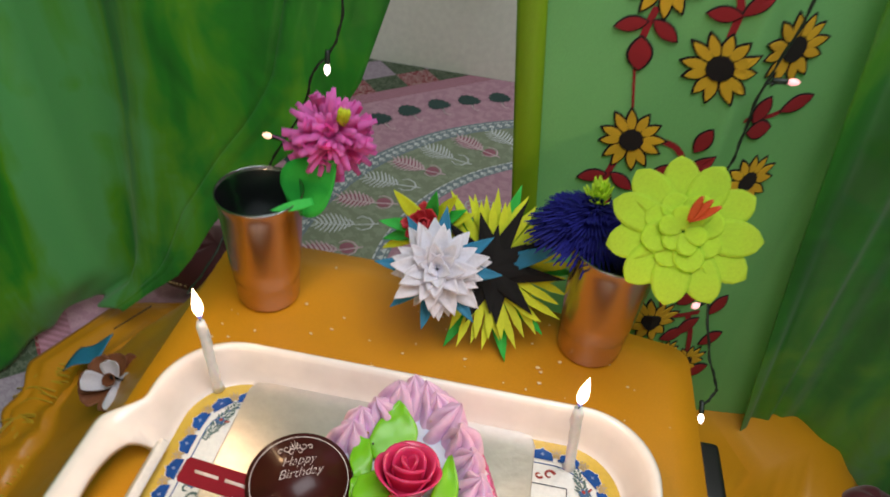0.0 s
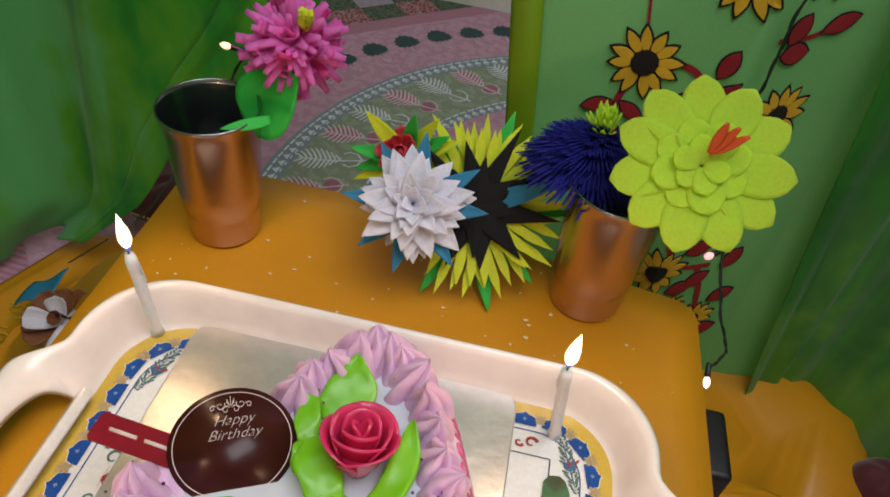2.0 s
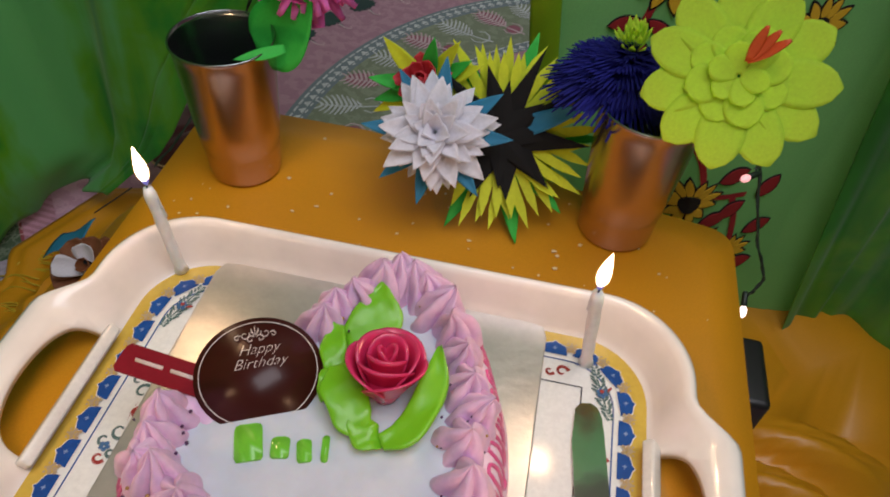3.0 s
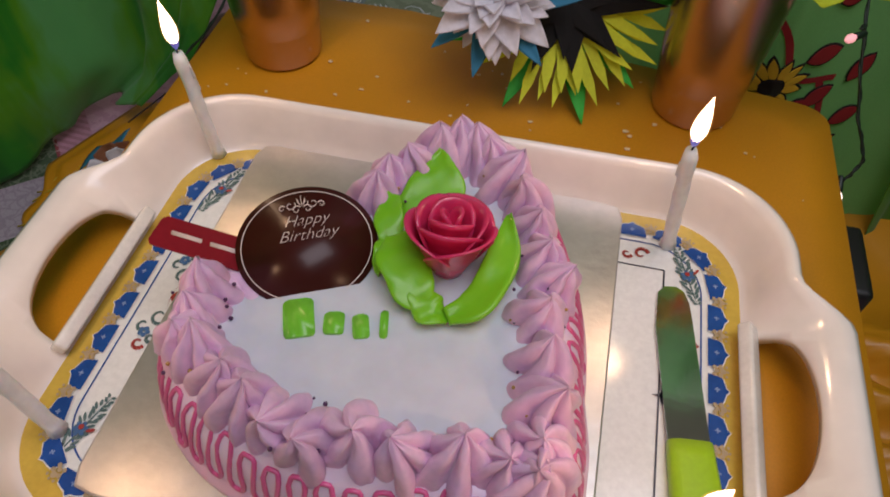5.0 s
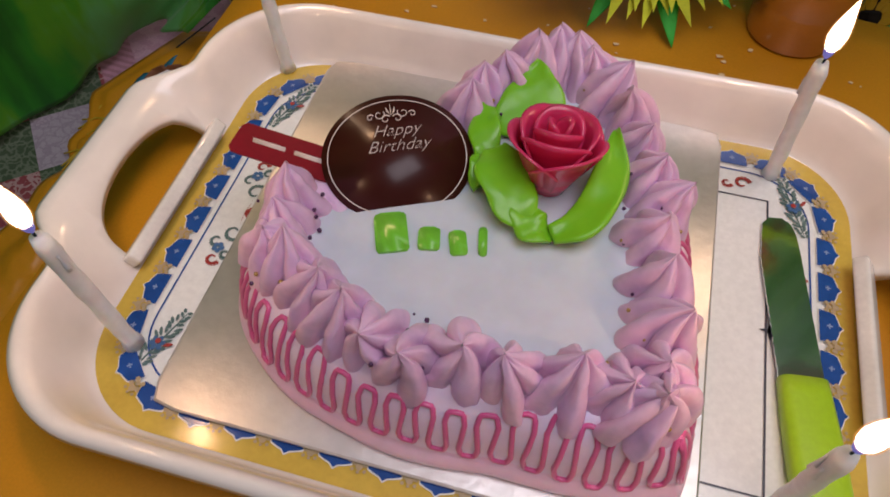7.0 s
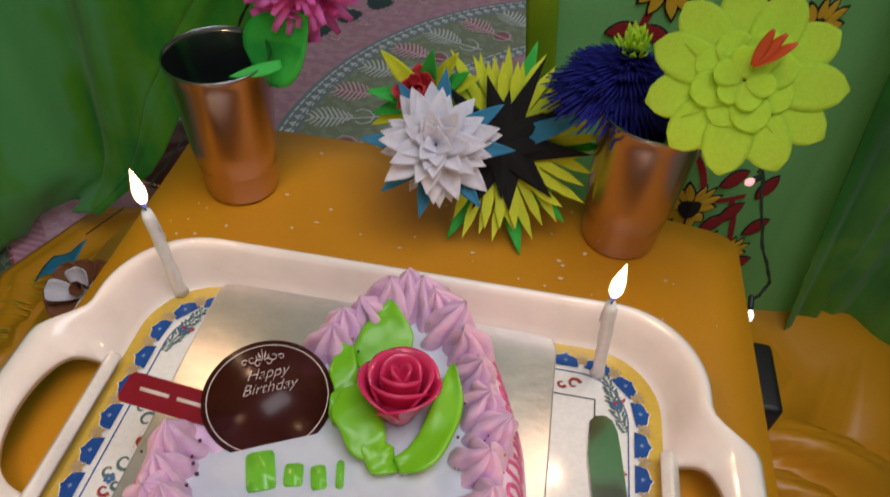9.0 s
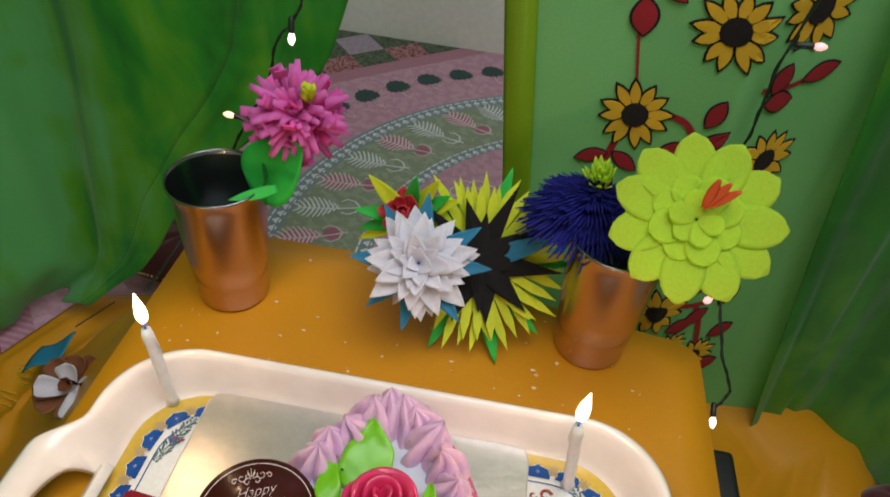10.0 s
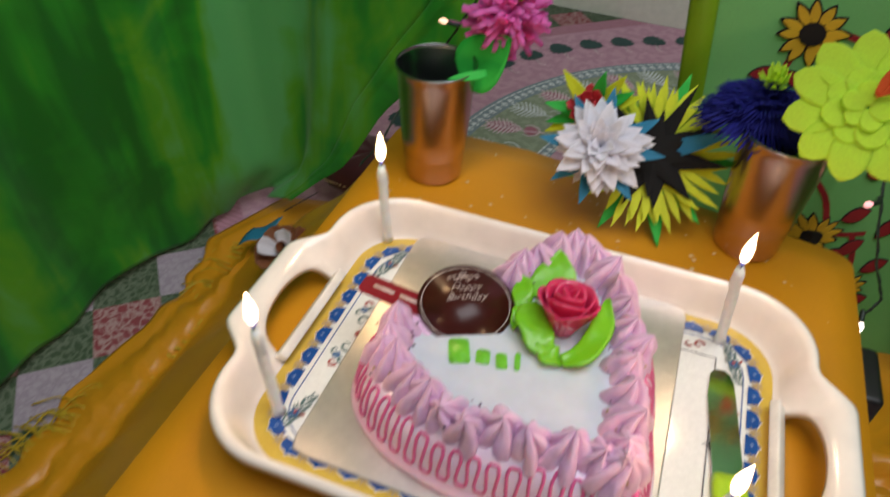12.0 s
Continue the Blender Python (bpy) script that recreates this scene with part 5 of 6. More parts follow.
strip = thing("red_strip", (-0.088, -0.010, CAKE), "glossy dark red maker's strip tucked under the plaque", "cake label")
SM = Matrix.Translation((-0.0905, -0.0075, CAKE + 0.0066)) @ Matrix.Rotation(math.radians(-4), 4, "Z") @ Matrix.Rotation(math.radians(3.5), 4, "Y") @ Matrix.Rotation(math.radians(3), 4, "X")
bm = bmesh.new()
ring = [(x, y) for x, y in round_rect(0.034, 0.0098, 0.003, 48)]
slab(bm, ring, -0.0005, 0.0005)
part("card", bm, M_STRIP, strip, smooth=False, m=SM)
for x0, x1 in ((-0.024, -0.006), (-0.001, 0.016)):
    bm = bmesh.new()
    tube(bm, [(x0, 0.0, 0.0007), (x1, 0.0, 0.0007)], 0.0017, 6, flat=0.2)
    part("writing_bar", bm, M_PRINT_PALE, strip, "pale unreadable writing bar", True, SM)

# ---- rose and its leaves ----
ROSE = Vector((0.0355, 0.0125, CAKE + 0.001))
rose = thing("cream_rose", ROSE, "glossy red sugar rose sitting on green piped leaves", "cake rose")


def rose_petal(r0, r1, h0, h1, span, curl):
    bm = bmesh.new()
    def surf(off):
        def fn(u, v):
            a = (u - 0.5) * span
            dip = (abs(2 * u - 1)) ** 2.6
            r = r0 + (r1 - r0) * (v ** 0.8) + curl * max(0, v - 0.7) ** 2 * 20 * (1 - dip) + off
            z = h0 + (h1 - h0) * v * (1 - 0.35 * dip)
            return (r * math.cos(a), r * math.sin(a), z)
        return fn
    n, k = 14, 9
    a, b = grid(bm, surf(0.0008), n, k), grid(bm, surf(-0.0008), n, k)
    edge = lambda r: [r[0][i] for i in range(n)] + [r[j][n] for j in range(k)] + [r[k][i] for i in range(n, 0, -1)] + [r[j][0] for j in range(k, 0, -1)]
    ea, eb = edge(a), edge(b)
    for i in range(len(ea)):
        bm.faces.new((ea[i], eb[i], eb[(i + 1) % len(ea)], ea[(i + 1) % len(ea)]))
    return to_mesh("petal", bm, M_ROSE)


layers = ((2, rose_petal(0.0014, 0.0050, 0.008, 0.0370, 3.9, 0.0), 0.4), (2, rose_petal(0.0035, 0.0105, 0.005, 0.0368, 3.7, 0.0003), 1.6),
          (3, rose_petal(0.0050, 0.0160, 0.002, 0.0345, 3.0, 0.0006), 0.5), (3, rose_petal(0.0068, 0.0205, 0.001, 0.0300, 2.75, 0.0010), 1.45))
for count, mesh, turn in layers:
    for k in range(count):
        shared("petal", mesh, rose, Matrix.Translation(ROSE) @ Matrix.Rotation(math.radians(-10), 4, "X") @ Matrix.Scale(1.06, 4) @ Matrix.Rotation(turn + 2 * math.pi * k / count, 4, "Z"))
bm = bmesh.new()
lathe(bm, ((0.0005, 0.0), (0.009, 0.001), (0.012, 0.010), (0.010, 0.020), (0.004, 0.031), (0.0004, 0.034)), 24, cap_ends=True)
part("heart_bud", bm, M_ROSE, rose, m=Matrix.Translation(ROSE))


def cream_leaf(points, width, thick, seed, sharp=False):
    """A thick piped leaf: a flattened ruffled rope along points."""
    bm = bmesh.new()
    pts = smooth_path(points, 7)
    n = len(pts) - 1
    def fn(u, v):
        i = min(int(v * n), n - 1)
        p = pts[i].lerp(pts[i + 1], v * n - i)
        d = (pts[i + 1] - pts[i]).normalized()
        s = d.cross(Vector((0, 0, 1))).normalized()
        up = s.cross(d)
        full = min(1, 0.55 + 2.4 * v) * (1 - v ** 1.6) ** 0.9 if sharp else math.sin(math.pi * (0.12 + 0.86 * v)) ** 0.75
        w = width * max(0.03, full) * (1 + 0.09 * math.sin(13 * v + seed) * (1 if math.cos(2 * math.pi * u) > 0 else 0.3))
        a = 2 * math.pi * u
        ruffle = 0.0016 * math.sin(9 * v + seed) * math.cos(a) + 0.0012 * noise.noise((3 * math.cos(a), 6 * v, 2.0 * seed))
        return p + s * w * math.cos(a) + up * (thick * math.sin(a) * (0.5 + 0.5 * w / width) + 0.75 * thick * abs(math.cos(a)) ** 1.5 + ruffle)
    rows = grid(bm, fn, 20, 30, close_u=True)
    cap(bm, rows[0], True), cap(bm, rows[-1])
    part("cream_leaf", bm, M_LEAFGEL, rose, "glossy bright green piped leaf")


Z = CAKE + 0.004
cream_leaf([(0.018, 0.036, Z), (0.018, 0.054, Z + 0.005), (0.017, 0.070, Z + 0.010), (0.015, 0.082, Z + 0.014)], 0.0215, 0.0024, 1, True)
cream_leaf([(-0.004, 0.046, Z + 0.007), (-0.003, 0.034, Z + 0.006), (0.001, 0.020, Z + 0.003), (0.002, 0.012, Z)], 0.0080, 0.0036, 2)
cream_leaf([(0.003, 0.020, Z + 0.003), (0.002, 0.009, Z + 0.003), (0.001, -0.004, Z)], 0.0068, 0.0034, 3)
cream_leaf([(0.006, 0.016, Z + 0.009), (0.013, 0.002, Z + 0.010), (0.022, -0.012, Z + 0.007), (0.031, -0.022, Z + 0.001)], 0.0135, 0.0038, 4)
cream_leaf([(0.024, -0.012, Z + 0.005), (0.033, -0.021, Z + 0.003), (0.043, -0.024, Z)], 0.0090, 0.0034, 7)
cream_leaf([(0.043, -0.023, Z + 0.002), (0.055, -0.015, Z + 0.005), (0.062, 0.002, Z + 0.007), (0.064, 0.024, Z + 0.008), (0.062, 0.043, Z + 0.011)], 0.0098, 0.0040, 5)

# ---- candles ----
CANDLES = (((-0.1555, 0.1105), (-0.1590, 0.1090, 0.397)), ((0.1625, 0.1020), (0.1510, 0.0880, 0.404)), ((-0.151, -0.103), (-0.1560, -0.1040, 0.403)), ((0.162, -0.103), (0.1580, -0.1055, 0.395)))
for k, ((bx, by), top) in enumerate(CANDLES):
    candle = thing("candle", (bx, by, FLOOR + 0.001), "thin white lit candle stuck upright on the tray with melted wax", "candle", "candles on the tray")
    foot, tip = Vector((bx, by, FLOOR + 0.0015)), Vector(top)
    rn = random.Random(k + 20)
    bm = bmesh.new()
    ps = [foot.lerp(tip, i / 14) + Vector((rn.uniform(-1, 1), rn.uniform(-1, 1), 0)) * 0.0002 for i in range(15)]
    tube(bm, ps, lambda t: 0.0043 + 0.0002 * math.sin(21 * t + 2) + (0.0011 * max(0, 1 - t * 16)) - (0.0010 * max(0, (t - 0.95) * 20)), 16)
    for j in range(3):
        a, t0 = rn.uniform(0, 6.3), rn.uniform(0.62, 0.85)
        side = Vector((math.cos(a), math.sin(a), 0)) * 0.0041
        tube(bm, [foot.lerp(tip, t0 + 0.12 - 0.12 * q / 5) + side for q in range(6)], lambda t: 0.0008 + 0.0007 * t, 6)
    part("wax", bm, M_WAX, candle)
    bm = bmesh.new()
    lean = Vector((0.0012 if k % 2 else -0.0012, 0.0005, 0))
    tube(bm, [tip - Vector((0, 0, 0.001)), tip + Vector((0, 0, 0.003)) + lean * 0.5, tip + Vector((0, 0, 0.006)) + lean], 0.0006, 6)
    part("wick", bm, M_WICK, candle)
    lift = tip + Vector((0, 0, 0.0035))
    sway = (-0.0012, 0.0010, -0.0014, 0.0016)[k]
    bm = bmesh.new()
    def flame(u, v):
        a = 2 * math.pi * u
        r = 0.0043 * (math.sin(math.pi * min(1, v ** 0.72)) ** 0.8) * (1.15 - 0.55 * v) + 0.00005
        return (lift.x + r * math.cos(a) + sway * v * v, lift.y + r * math.sin(a), lift.z + 0.003 + 0.0295 * v)
    grid(bm, flame, 16, 16, close_u=True)
    part("flame", bm, M_FLAME, candle, "bright yellow-white flame")
    bm = bmesh.new()
    def skin(u, v):
        x, y, z = flame(u, v)
        return (lift.x + (x - lift.x) * 1.18, lift.y + (y - lift.y) * 1.18, lift.z - 0.0004 + (z - lift.z) * 1.03)
    grid(bm, skin, 16, 16, close_u=True)
    part("flame_edge", bm, M_FLAME_SKIN, candle, "thin orange edge of the flame")
    bm = bmesh.new()
    lathe(bm, ((0.0004, lift.z - 0.001), (0.0019, lift.z + 0.0012), (0.0028, lift.z + 0.0042), (0.0020, lift.z + 0.0052)), 14, (lift.x, lift.y), True)
    part("flame_foot", bm, M_FLAME_BLUE, candle, "bluish foot of the flame")
    point_lamp("candle_light", (lift.x + sway * 0.3, lift.y, lift.z + 0.040), 0.24, (1.0, 0.62, 0.32), 0.008)

# ---- knife ----
knife = thing("cake_knife", (0.185, -0.03, FLOOR + 0.001), "steel cake knife with a lime green plastic handle", "knife")
KM = Matrix.Translation((0.1775, -0.0415, FLOOR + 0.0050)) @ Matrix.Rotation(math.radians(7), 4, "Z") @ Matrix.Rotation(math.radians(-1.5), 4, "X")
bm = bmesh.new()
ring = [(-0.0112, 0.0), (0.0112, 0.0), (0.0112, 0.086), (0.0108, 0.098), (0.0085, 0.106), (0.0040, 0.1095), (-0.0030, 0.1090)]
teeth = 34
for i in range(teeth + 1):
    y = 0.104 - 0.102 * i / teeth
    ring.append((-0.0068 - 0.0044 * min(1, (0.109 - y) / 0.03) + (0.0004 if i % 2 else 0), y))
slab(bm, ring[:-1], -0.0006, 0.0006)
part("blade", bm, M_KNIFE, knife, smooth=False, m=KM)
bm = bmesh.new()
rows = []
for t in range(13):
    v = t / 12
    w = 0.0118 + 0.0012 * math.sin(math.pi * v * 1.3) - 0.002 * max(0, v - 0.85) * 6
    h = 0.0052 + 0.0012 * math.sin(math.pi * v)
    rows.append([bm.verts.new((w * math.copysign(abs(math.cos(a)) ** 0.5, math.cos(a)), 0.006 - 0.108 * v, 0.0008 + h * math.copysign(abs(math.sin(a)) ** 0.6, math.sin(a)))) for a in [2 * math.pi * i / 20 + 0.01 for i in range(20)]])
for a, b in zip(rows, rows[1:]):
    for i in range(20):
        bm.faces.new((a[i], a[(i + 1) % 20], b[(i + 1) % 20], b[i]))
cap(bm, rows[0], True), cap(bm, rows[-1])
part("handle", bm, M_HANDLE, knife, "lime green plastic handle", m=KM)

# ---- copper tumblers ----
def tumbler(cx, cy):
    cup = thing("copper_tumbler", (cx, cy, TOP), "tall copper tumbler with a dark steel inside, standing on the cloth", "tumbler", "copper tumblers")
    bm = bmesh.new()
    lathe(bm, ((0.0300, 0.0005), (0.0315, 0.0015), (0.0322, 0.004), (0.0338, 0.030), (0.0338, 0.0308), (0.0343, 0.0315), (0.0362, 0.055), (0.0362, 0.056), (0.0380, 0.085), (0.0402, 0.120), (0.0410, 0.1290), (0.0418, 0.1310), (0.0414, 0.1322)), 72, cap_ends=False)
    bottom = [v for v in bm.verts if abs(v.co.z - 0.0005) < 1e-5]
    cap(bm, bottom, True)
    part("outer_wall", bm, M_COPPER, cup, m=Matrix.Translation((cx, cy, TOP)))
    bm = bmesh.new()
    lathe(bm, ((0.0414, 0.1322), (0.0406, 0.1318), (0.0400, 0.128), (0.0390, 0.118), (0.0386, 0.1165), (0.0370, 0.085), (0.0330, 0.030), (0.0312, 0.004)), 72)
    cap(bm, [v for v in bm.verts if abs(v.co.z - 0.004) < 1e-5])
    part("inner_wall", bm, M_STEEL, cup, "dark steel inside", m=Matrix.Translation((cx, cy, TOP)))
    bm = bmesh.new()
    lathe(bm, [(0.0414 + 0.0009 * math.cos(a), 0.1322 + 0.0009 * math.sin(a)) for a in [2 * math.pi * i / 8 for i in range(9)]], 72)
    part("rim", bm, M_STEEL, cup, "bright rolled rim", m=Matrix.Translation((cx, cy, TOP)))
    return cup


CUP_L, CUP_R = (-0.161, 0.2500), (0.1785, 0.2580)
tumbler(*CUP_L), tumbler(*CUP_R)


def stem(parent, points, radius=0.0014, material_=None):
    bm = bmesh.new()
    tube(bm, smooth_path(points, 6), radius, 6)
    part("stem", bm, material_ or M_GREENLEAF, parent, "green stem")


def petals(parent, mesh, centre, axis, count, tilt, turn=0.0, start=0.0, jitter=0.0, name="petal", seed=1, skip=()):
    """Petals round an axis: tilt 0 lies in the disc, 90 stands along the axis."""
    a, b, c = axes_about(axis)
    rn = random.Random(seed)
    for k in range(count):
        if k in skip:
            continue
        ang = turn + 2 * math.pi * k / count + rn.uniform(-jitter, jitter)
        t = math.radians(tilt) + rn.uniform(-jitter, jitter) * 0.6
        out = b * math.cos(ang) + c * math.sin(ang)
        way = out * math.cos(t) + a * math.sin(t)
        face = a * math.cos(t) - out * math.sin(t)
        shared(name, mesh, parent, aim(Vector(centre) + out * start, way, face) @ Matrix.Scale(1 + rn.uniform(-jitter, jitter) * 0.5, 4))


def petal_mesh(material_, *args, name="petal", **more):
    bm = bmesh.new()
    leaf_slab(bm, *args, **more)
    return to_mesh(name, bm, material_)


# ---- lime flower ----
LC, LA = Vector((0.2170, 0.2230, 0.4860)), Vector((-0.10, -0.74, 0.66))
lime = thing("lime_paper_flower", (CUP_R[0], CUP_R[1], TOP + 0.01), "large lime-green foam-paper flower with a small red centre, in a tumbler", "paper flower", "paper flowers")
la = LA.normalized()
petals(lime, petal_mesh(M_LIME, 0.0585, 0.0158, oar, bend=0.06, cup=0.015, thick=0.0007, nu=8, nv=12), LC, LA, 11, 1.5, turn=0.15, start=0.004, jitter=0.03, seed=2)
petals(lime, petal_mesh(M_LIME, 0.0460, 0.0160, oar, bend=0.06, cup=0.015, thick=0.0007, nu=8, nv=12), LC - la * 0.0015, LA, 11, 0.5, turn=0.44, start=0.004, jitter=0.03, seed=3)
petals(lime, petal_mesh(M_LIME, 0.032, 0.0125, oar, bend=0.08, cup=0.02, thick=0.0006, nu=8, nv=10), LC + la * 0.0012, LA, 8, 2, turn=0.3, start=0.002, jitter=0.06, seed=4)
petals(lime, petal_mesh(M_LIME, 0.020, 0.0085, oar, bend=0.15, cup=0.03, thick=0.0006, nu=6, nv=8), LC + la * 0.0024, LA, 6, 9, turn=0.1, start=0.001, jitter=0.12, seed=5)
red_tip = petal_mesh(M_LIME_RED, 0.028, 0.0036, lambda v: max(0.15, math.sin(math.pi * (0.15 + 0.75 * v))), bend=0.2, thick=0.0012, nu=4, nv=6, name="stamen")
for dx, dz in ((0.15, 0.85), (0.85, 0.50), (0.50, 0.70)):
    shared("stamen", red_tip, lime, aim(LC + la * 0.006 + Vector((0.002, 0.004, 0.008)), Vector((dx, 0.25, dz)) + la * 0.45, la), "orange-red paper stamen")
bm = bmesh.new()
lathe(bm, ((0.0006, 0.006), (0.0055, 0.0), (0.007, -0.010), (0.003, -0.016)), 16, cap_ends=True)
part("calyx", bm, M_GREENLEAF, lime, "green calyx", m=Matrix.Translation(LC - la * 0.0085) @ la.to_track_quat("Z", "Y").to_matrix().to_4x4())
stem(lime, [LC - la * 0.012, LC - la * 0.030 + Vector((-0.012, 0, -0.025)), (0.200, 0.262, 0.405), (0.184, 0.260, 0.320)], 0.0018)
broad_leaf = petal_mesh(M_GREENLEAF, 0.060, 0.016, pointed, bend=0.6, fold=0.25, thick=0.0010, name="leaf")
shared("leaf", broad_leaf, lime, aim((0.186, 0.240, 0.418), (0.45, -0.20, 0.22), (0, -0.5, 0.8)) @ Matrix.Scale(0.42, 4), "bright green paper leaf")

# ---- royal blue flower ----
BC = Vector((0.1580, 0.3040, 0.4400))
blue = thing("blue_paper_flower", (CUP_R[0] - 0.01, CUP_R[1] + 0.01, TOP + 0.01), "fringed royal-blue crepe paper flower with a lemon tuft, in a tumbler", "paper flower", "paper flowers")


def frill_mesh(length, width, bend, cuts=3):
    """A crepe strip whose end is snipped into points, drooping."""
    bm = bmesh.new()
    droop = lambda x, y, z: (x, math.sin(bend * y / length) * length / bend, z - (1 - math.cos(bend * y / length)) * length / bend)
    root = 0.55 * length
    slab(bm, [(width * 0.5, 0), (width, root), (-width, root), (-width * 0.5, 0)], -0.0002, 0.0002, droop)
    for i in range(cuts):
        a, b = width * (2 * i / cuts - 1), width * (2 * (i + 1) / cuts - 1)
        tip = length * (1.0 - 0.12 * ((i * 3) % 4) / 3)
        slab(bm, [(b, root), ((a + b) / 2 * 1.35 + 0.0004, tip), ((a + b) / 2 * 1.35 - 0.0004, tip), (a, root)], -0.0002, 0.0002, droop)
    return to_mesh("frill", bm, M_NAVY, False)


rnd = random.Random(31)
frills = [frill_mesh(0.05, w, b, 7) for w, b in ((0.0075, 0.45), (0.0085, 0.60), (0.0068, 0.30))]
for layer in range(8):
    count = 26 - layer
    for k in range(count):
        th = math.radians(158 + 192 * (k + rnd.uniform(-0.4, 0.4)) / (count - 1))
        reach = 0.051 + 0.024 * max(0, math.sin(math.pi * (th - 2.7) / 3.4))
        reach *= (1 - 0.105 * layer) * rnd.uniform(0.92, 1.08)
        rise = math.radians(-8 + 7 * layer + 17 * max(0, math.sin(math.pi * (th - 3.0) / 3.1)) + rnd.uniform(-6, 6))
        way = Vector((math.cos(th) * math.cos(rise), math.sin(th) * math.cos(rise), math.sin(rise)))
        start = BC + Vector((0.004 * math.cos(th), 0.004 * math.sin(th), -0.010 + 0.0022 * layer))
        face = Vector((rnd.uniform(-0.3, 0.3), rnd.uniform(-0.3, 0.1), 1))
        shared("frill", frills[(k + layer) % 3], blue, aim(start, way, face) @ Matrix.Scale(reach / 0.05, 4))
tuft = petal_mesh(M_LIME, 0.026, 0.0042, lambda v: max(0.06, (1 - v) ** 0.6 * (0.6 + 0.9 * v)), bend=0.5, thick=0.0005, nu=2, nv=6, name="tuft_strip")
for count, tilt, sd in ((12, 42, 41), (10, 62, 42), (7, 82, 43)):
    petals(blue, tuft, BC + Vector((-0.001, 0.000, 0.006)), Vector((-0.12, -0.25, 0.95)), count, tilt, jitter=0.25, name="tuft_strip", seed=sd)
stem(blue, [BC + Vector((0, 0.002, -0.012)), (0.156, 0.296, 0.415), (0.166, 0.270, 0.360), (0.168, 0.256, 0.315)], 0.0016)

# ---- pink flower ----
PC, PA = Vector((-0.1050, 0.3080, 0.4680)), Vector((0.12, -0.72, 0.60)).normalized()
pink = thing("pink_paper_flower", (CUP_L[0], CUP_L[1], TOP + 0.01), "shaggy hot-pink paper flower with a yellow centre, in a tumbler", "paper flower", "paper flowers")


def loop_mesh(material_, length, width, drop):
    """A paper strip folded back on itself in a soft loop."""
    bm = bmesh.new()
    def surf(off):
        def fn(u, v):
            w = width * (2 * u - 1)
            a = math.pi * 1.25 * v
            y = length * (math.sin(a * 0.62))
            z = length * 0.20 * (1 - math.cos(a * 1.15)) + off - drop * length * v * v
            return (w, y, z)
        return fn
    a, b = grid(bm, surf(0.0003), 2, 12), grid(bm, surf(-0.0003), 2, 12)
    for j in range(12):
        for s in (0, 2):
            bm.faces.new((a[j][s], a[j + 1][s], b[j + 1][s], b[j][s]))
    return to_mesh("paper_loop", bm, material_)


for n, (length, count, tilt, lift) in enumerate(((0.034, 20, -4, -0.008), (0.036, 24, 12, -0.002), (0.036, 24, 28, 0.003), (0.035, 20, 44, 0.007), (0.032, 14, 58, 0.010), (0.028, 8, 74, 0.011))):
    strip_ = petal_mesh(M_PINK, length * 1.12, 0.0046, lambda v: 0.55 + 0.45 * math.sin(math.pi * min(1, 0.15 + v)) if v < 0.97 else 0.4, bend=-1.0, thick=0.0005, nu=2, nv=7, name="paper_strip")
    petals(pink, strip_, PC + PA * (lift + 0.006), PA, count, tilt + 24, turn=0.3 * n, start=0.002, jitter=0.36, name="paper_strip", seed=150 + n)
    for wide, sd in ((0.0044, 20),):
        petals(pink, loop_mesh(M_PINK, length * (1.0 if sd else 0.92), wide, 0.22 - 0.05 * (n % 3)), PC + PA * lift, PA, count // 2, tilt, turn=0.2 * n + sd, start=0.002, jitter=0.42, name="paper_loop", seed=50 + n + sd)
for k, (dx, dz) in enumerate(((-1.0, -0.45), (-0.9, -0.75), (-0.6, -0.95), (-1.0, -0.1))):
    shared("paper_loop", loop_mesh(M_PINK, 0.046, 0.0040, 0.1), pink, aim(PC + PA * 0.004, Vector((dx, -0.1, dz)), PA))
yellow_strip = petal_mesh(M_YELLOW, 0.028, 0.0048, lambda v: max(0.3, 1 - 0.5 * v), bend=1.5, thick=0.0005, nu=2, nv=6, name="centre_strip")
petals(pink, yellow_strip, PC + PA * 0.026 + Vector((0.012, 0, 0.014)), PA + Vector((0.1, 0, 0.2)), 13, 52, jitter=0.3, name="centre_strip", seed=61)
stem(pink, [PC - PA * 0.006, (-0.122, 0.298, 0.430), (-0.140, 0.275, 0.405), (-0.152, 0.262, 0.330)], 0.0017)
stem(pink, [PC + Vector((-0.02, 0, -0.01)), (-0.150, 0.315, 0.448), (-0.183, 0.345, 0.434)], 0.0007, M_PINK)
heart_leaf = petal_mesh(M_GREENLEAF, 0.078, 0.0310, lambda v: max(0.03, math.sin(math.pi * min(1, v ** 0.62)) ** 0.8), bend=0.3, cup=0.05, thick=0.0012, nu=8, nv=14, name="leaf")
shared("leaf", heart_leaf, pink, aim((-0.142, 0.272, 0.408), (0.58, 0.12, 0.56), (-0.10, -0.85, 0.50)) @ Matrix.Scale(0.95, 4), "large heart-shaped bright green paper leaf")
shared("leaf", petal_mesh(M_GREENLEAF, 0.040, 0.0050, pointed, bend=0.3, fold=0.15, thick=0.0009, name="leaf"), pink, aim((-0.106, 0.244, 0.4350), (-0.86, -0.42, -0.20), (0.1, -0.6, 0.8)), "bright green paper leaf")

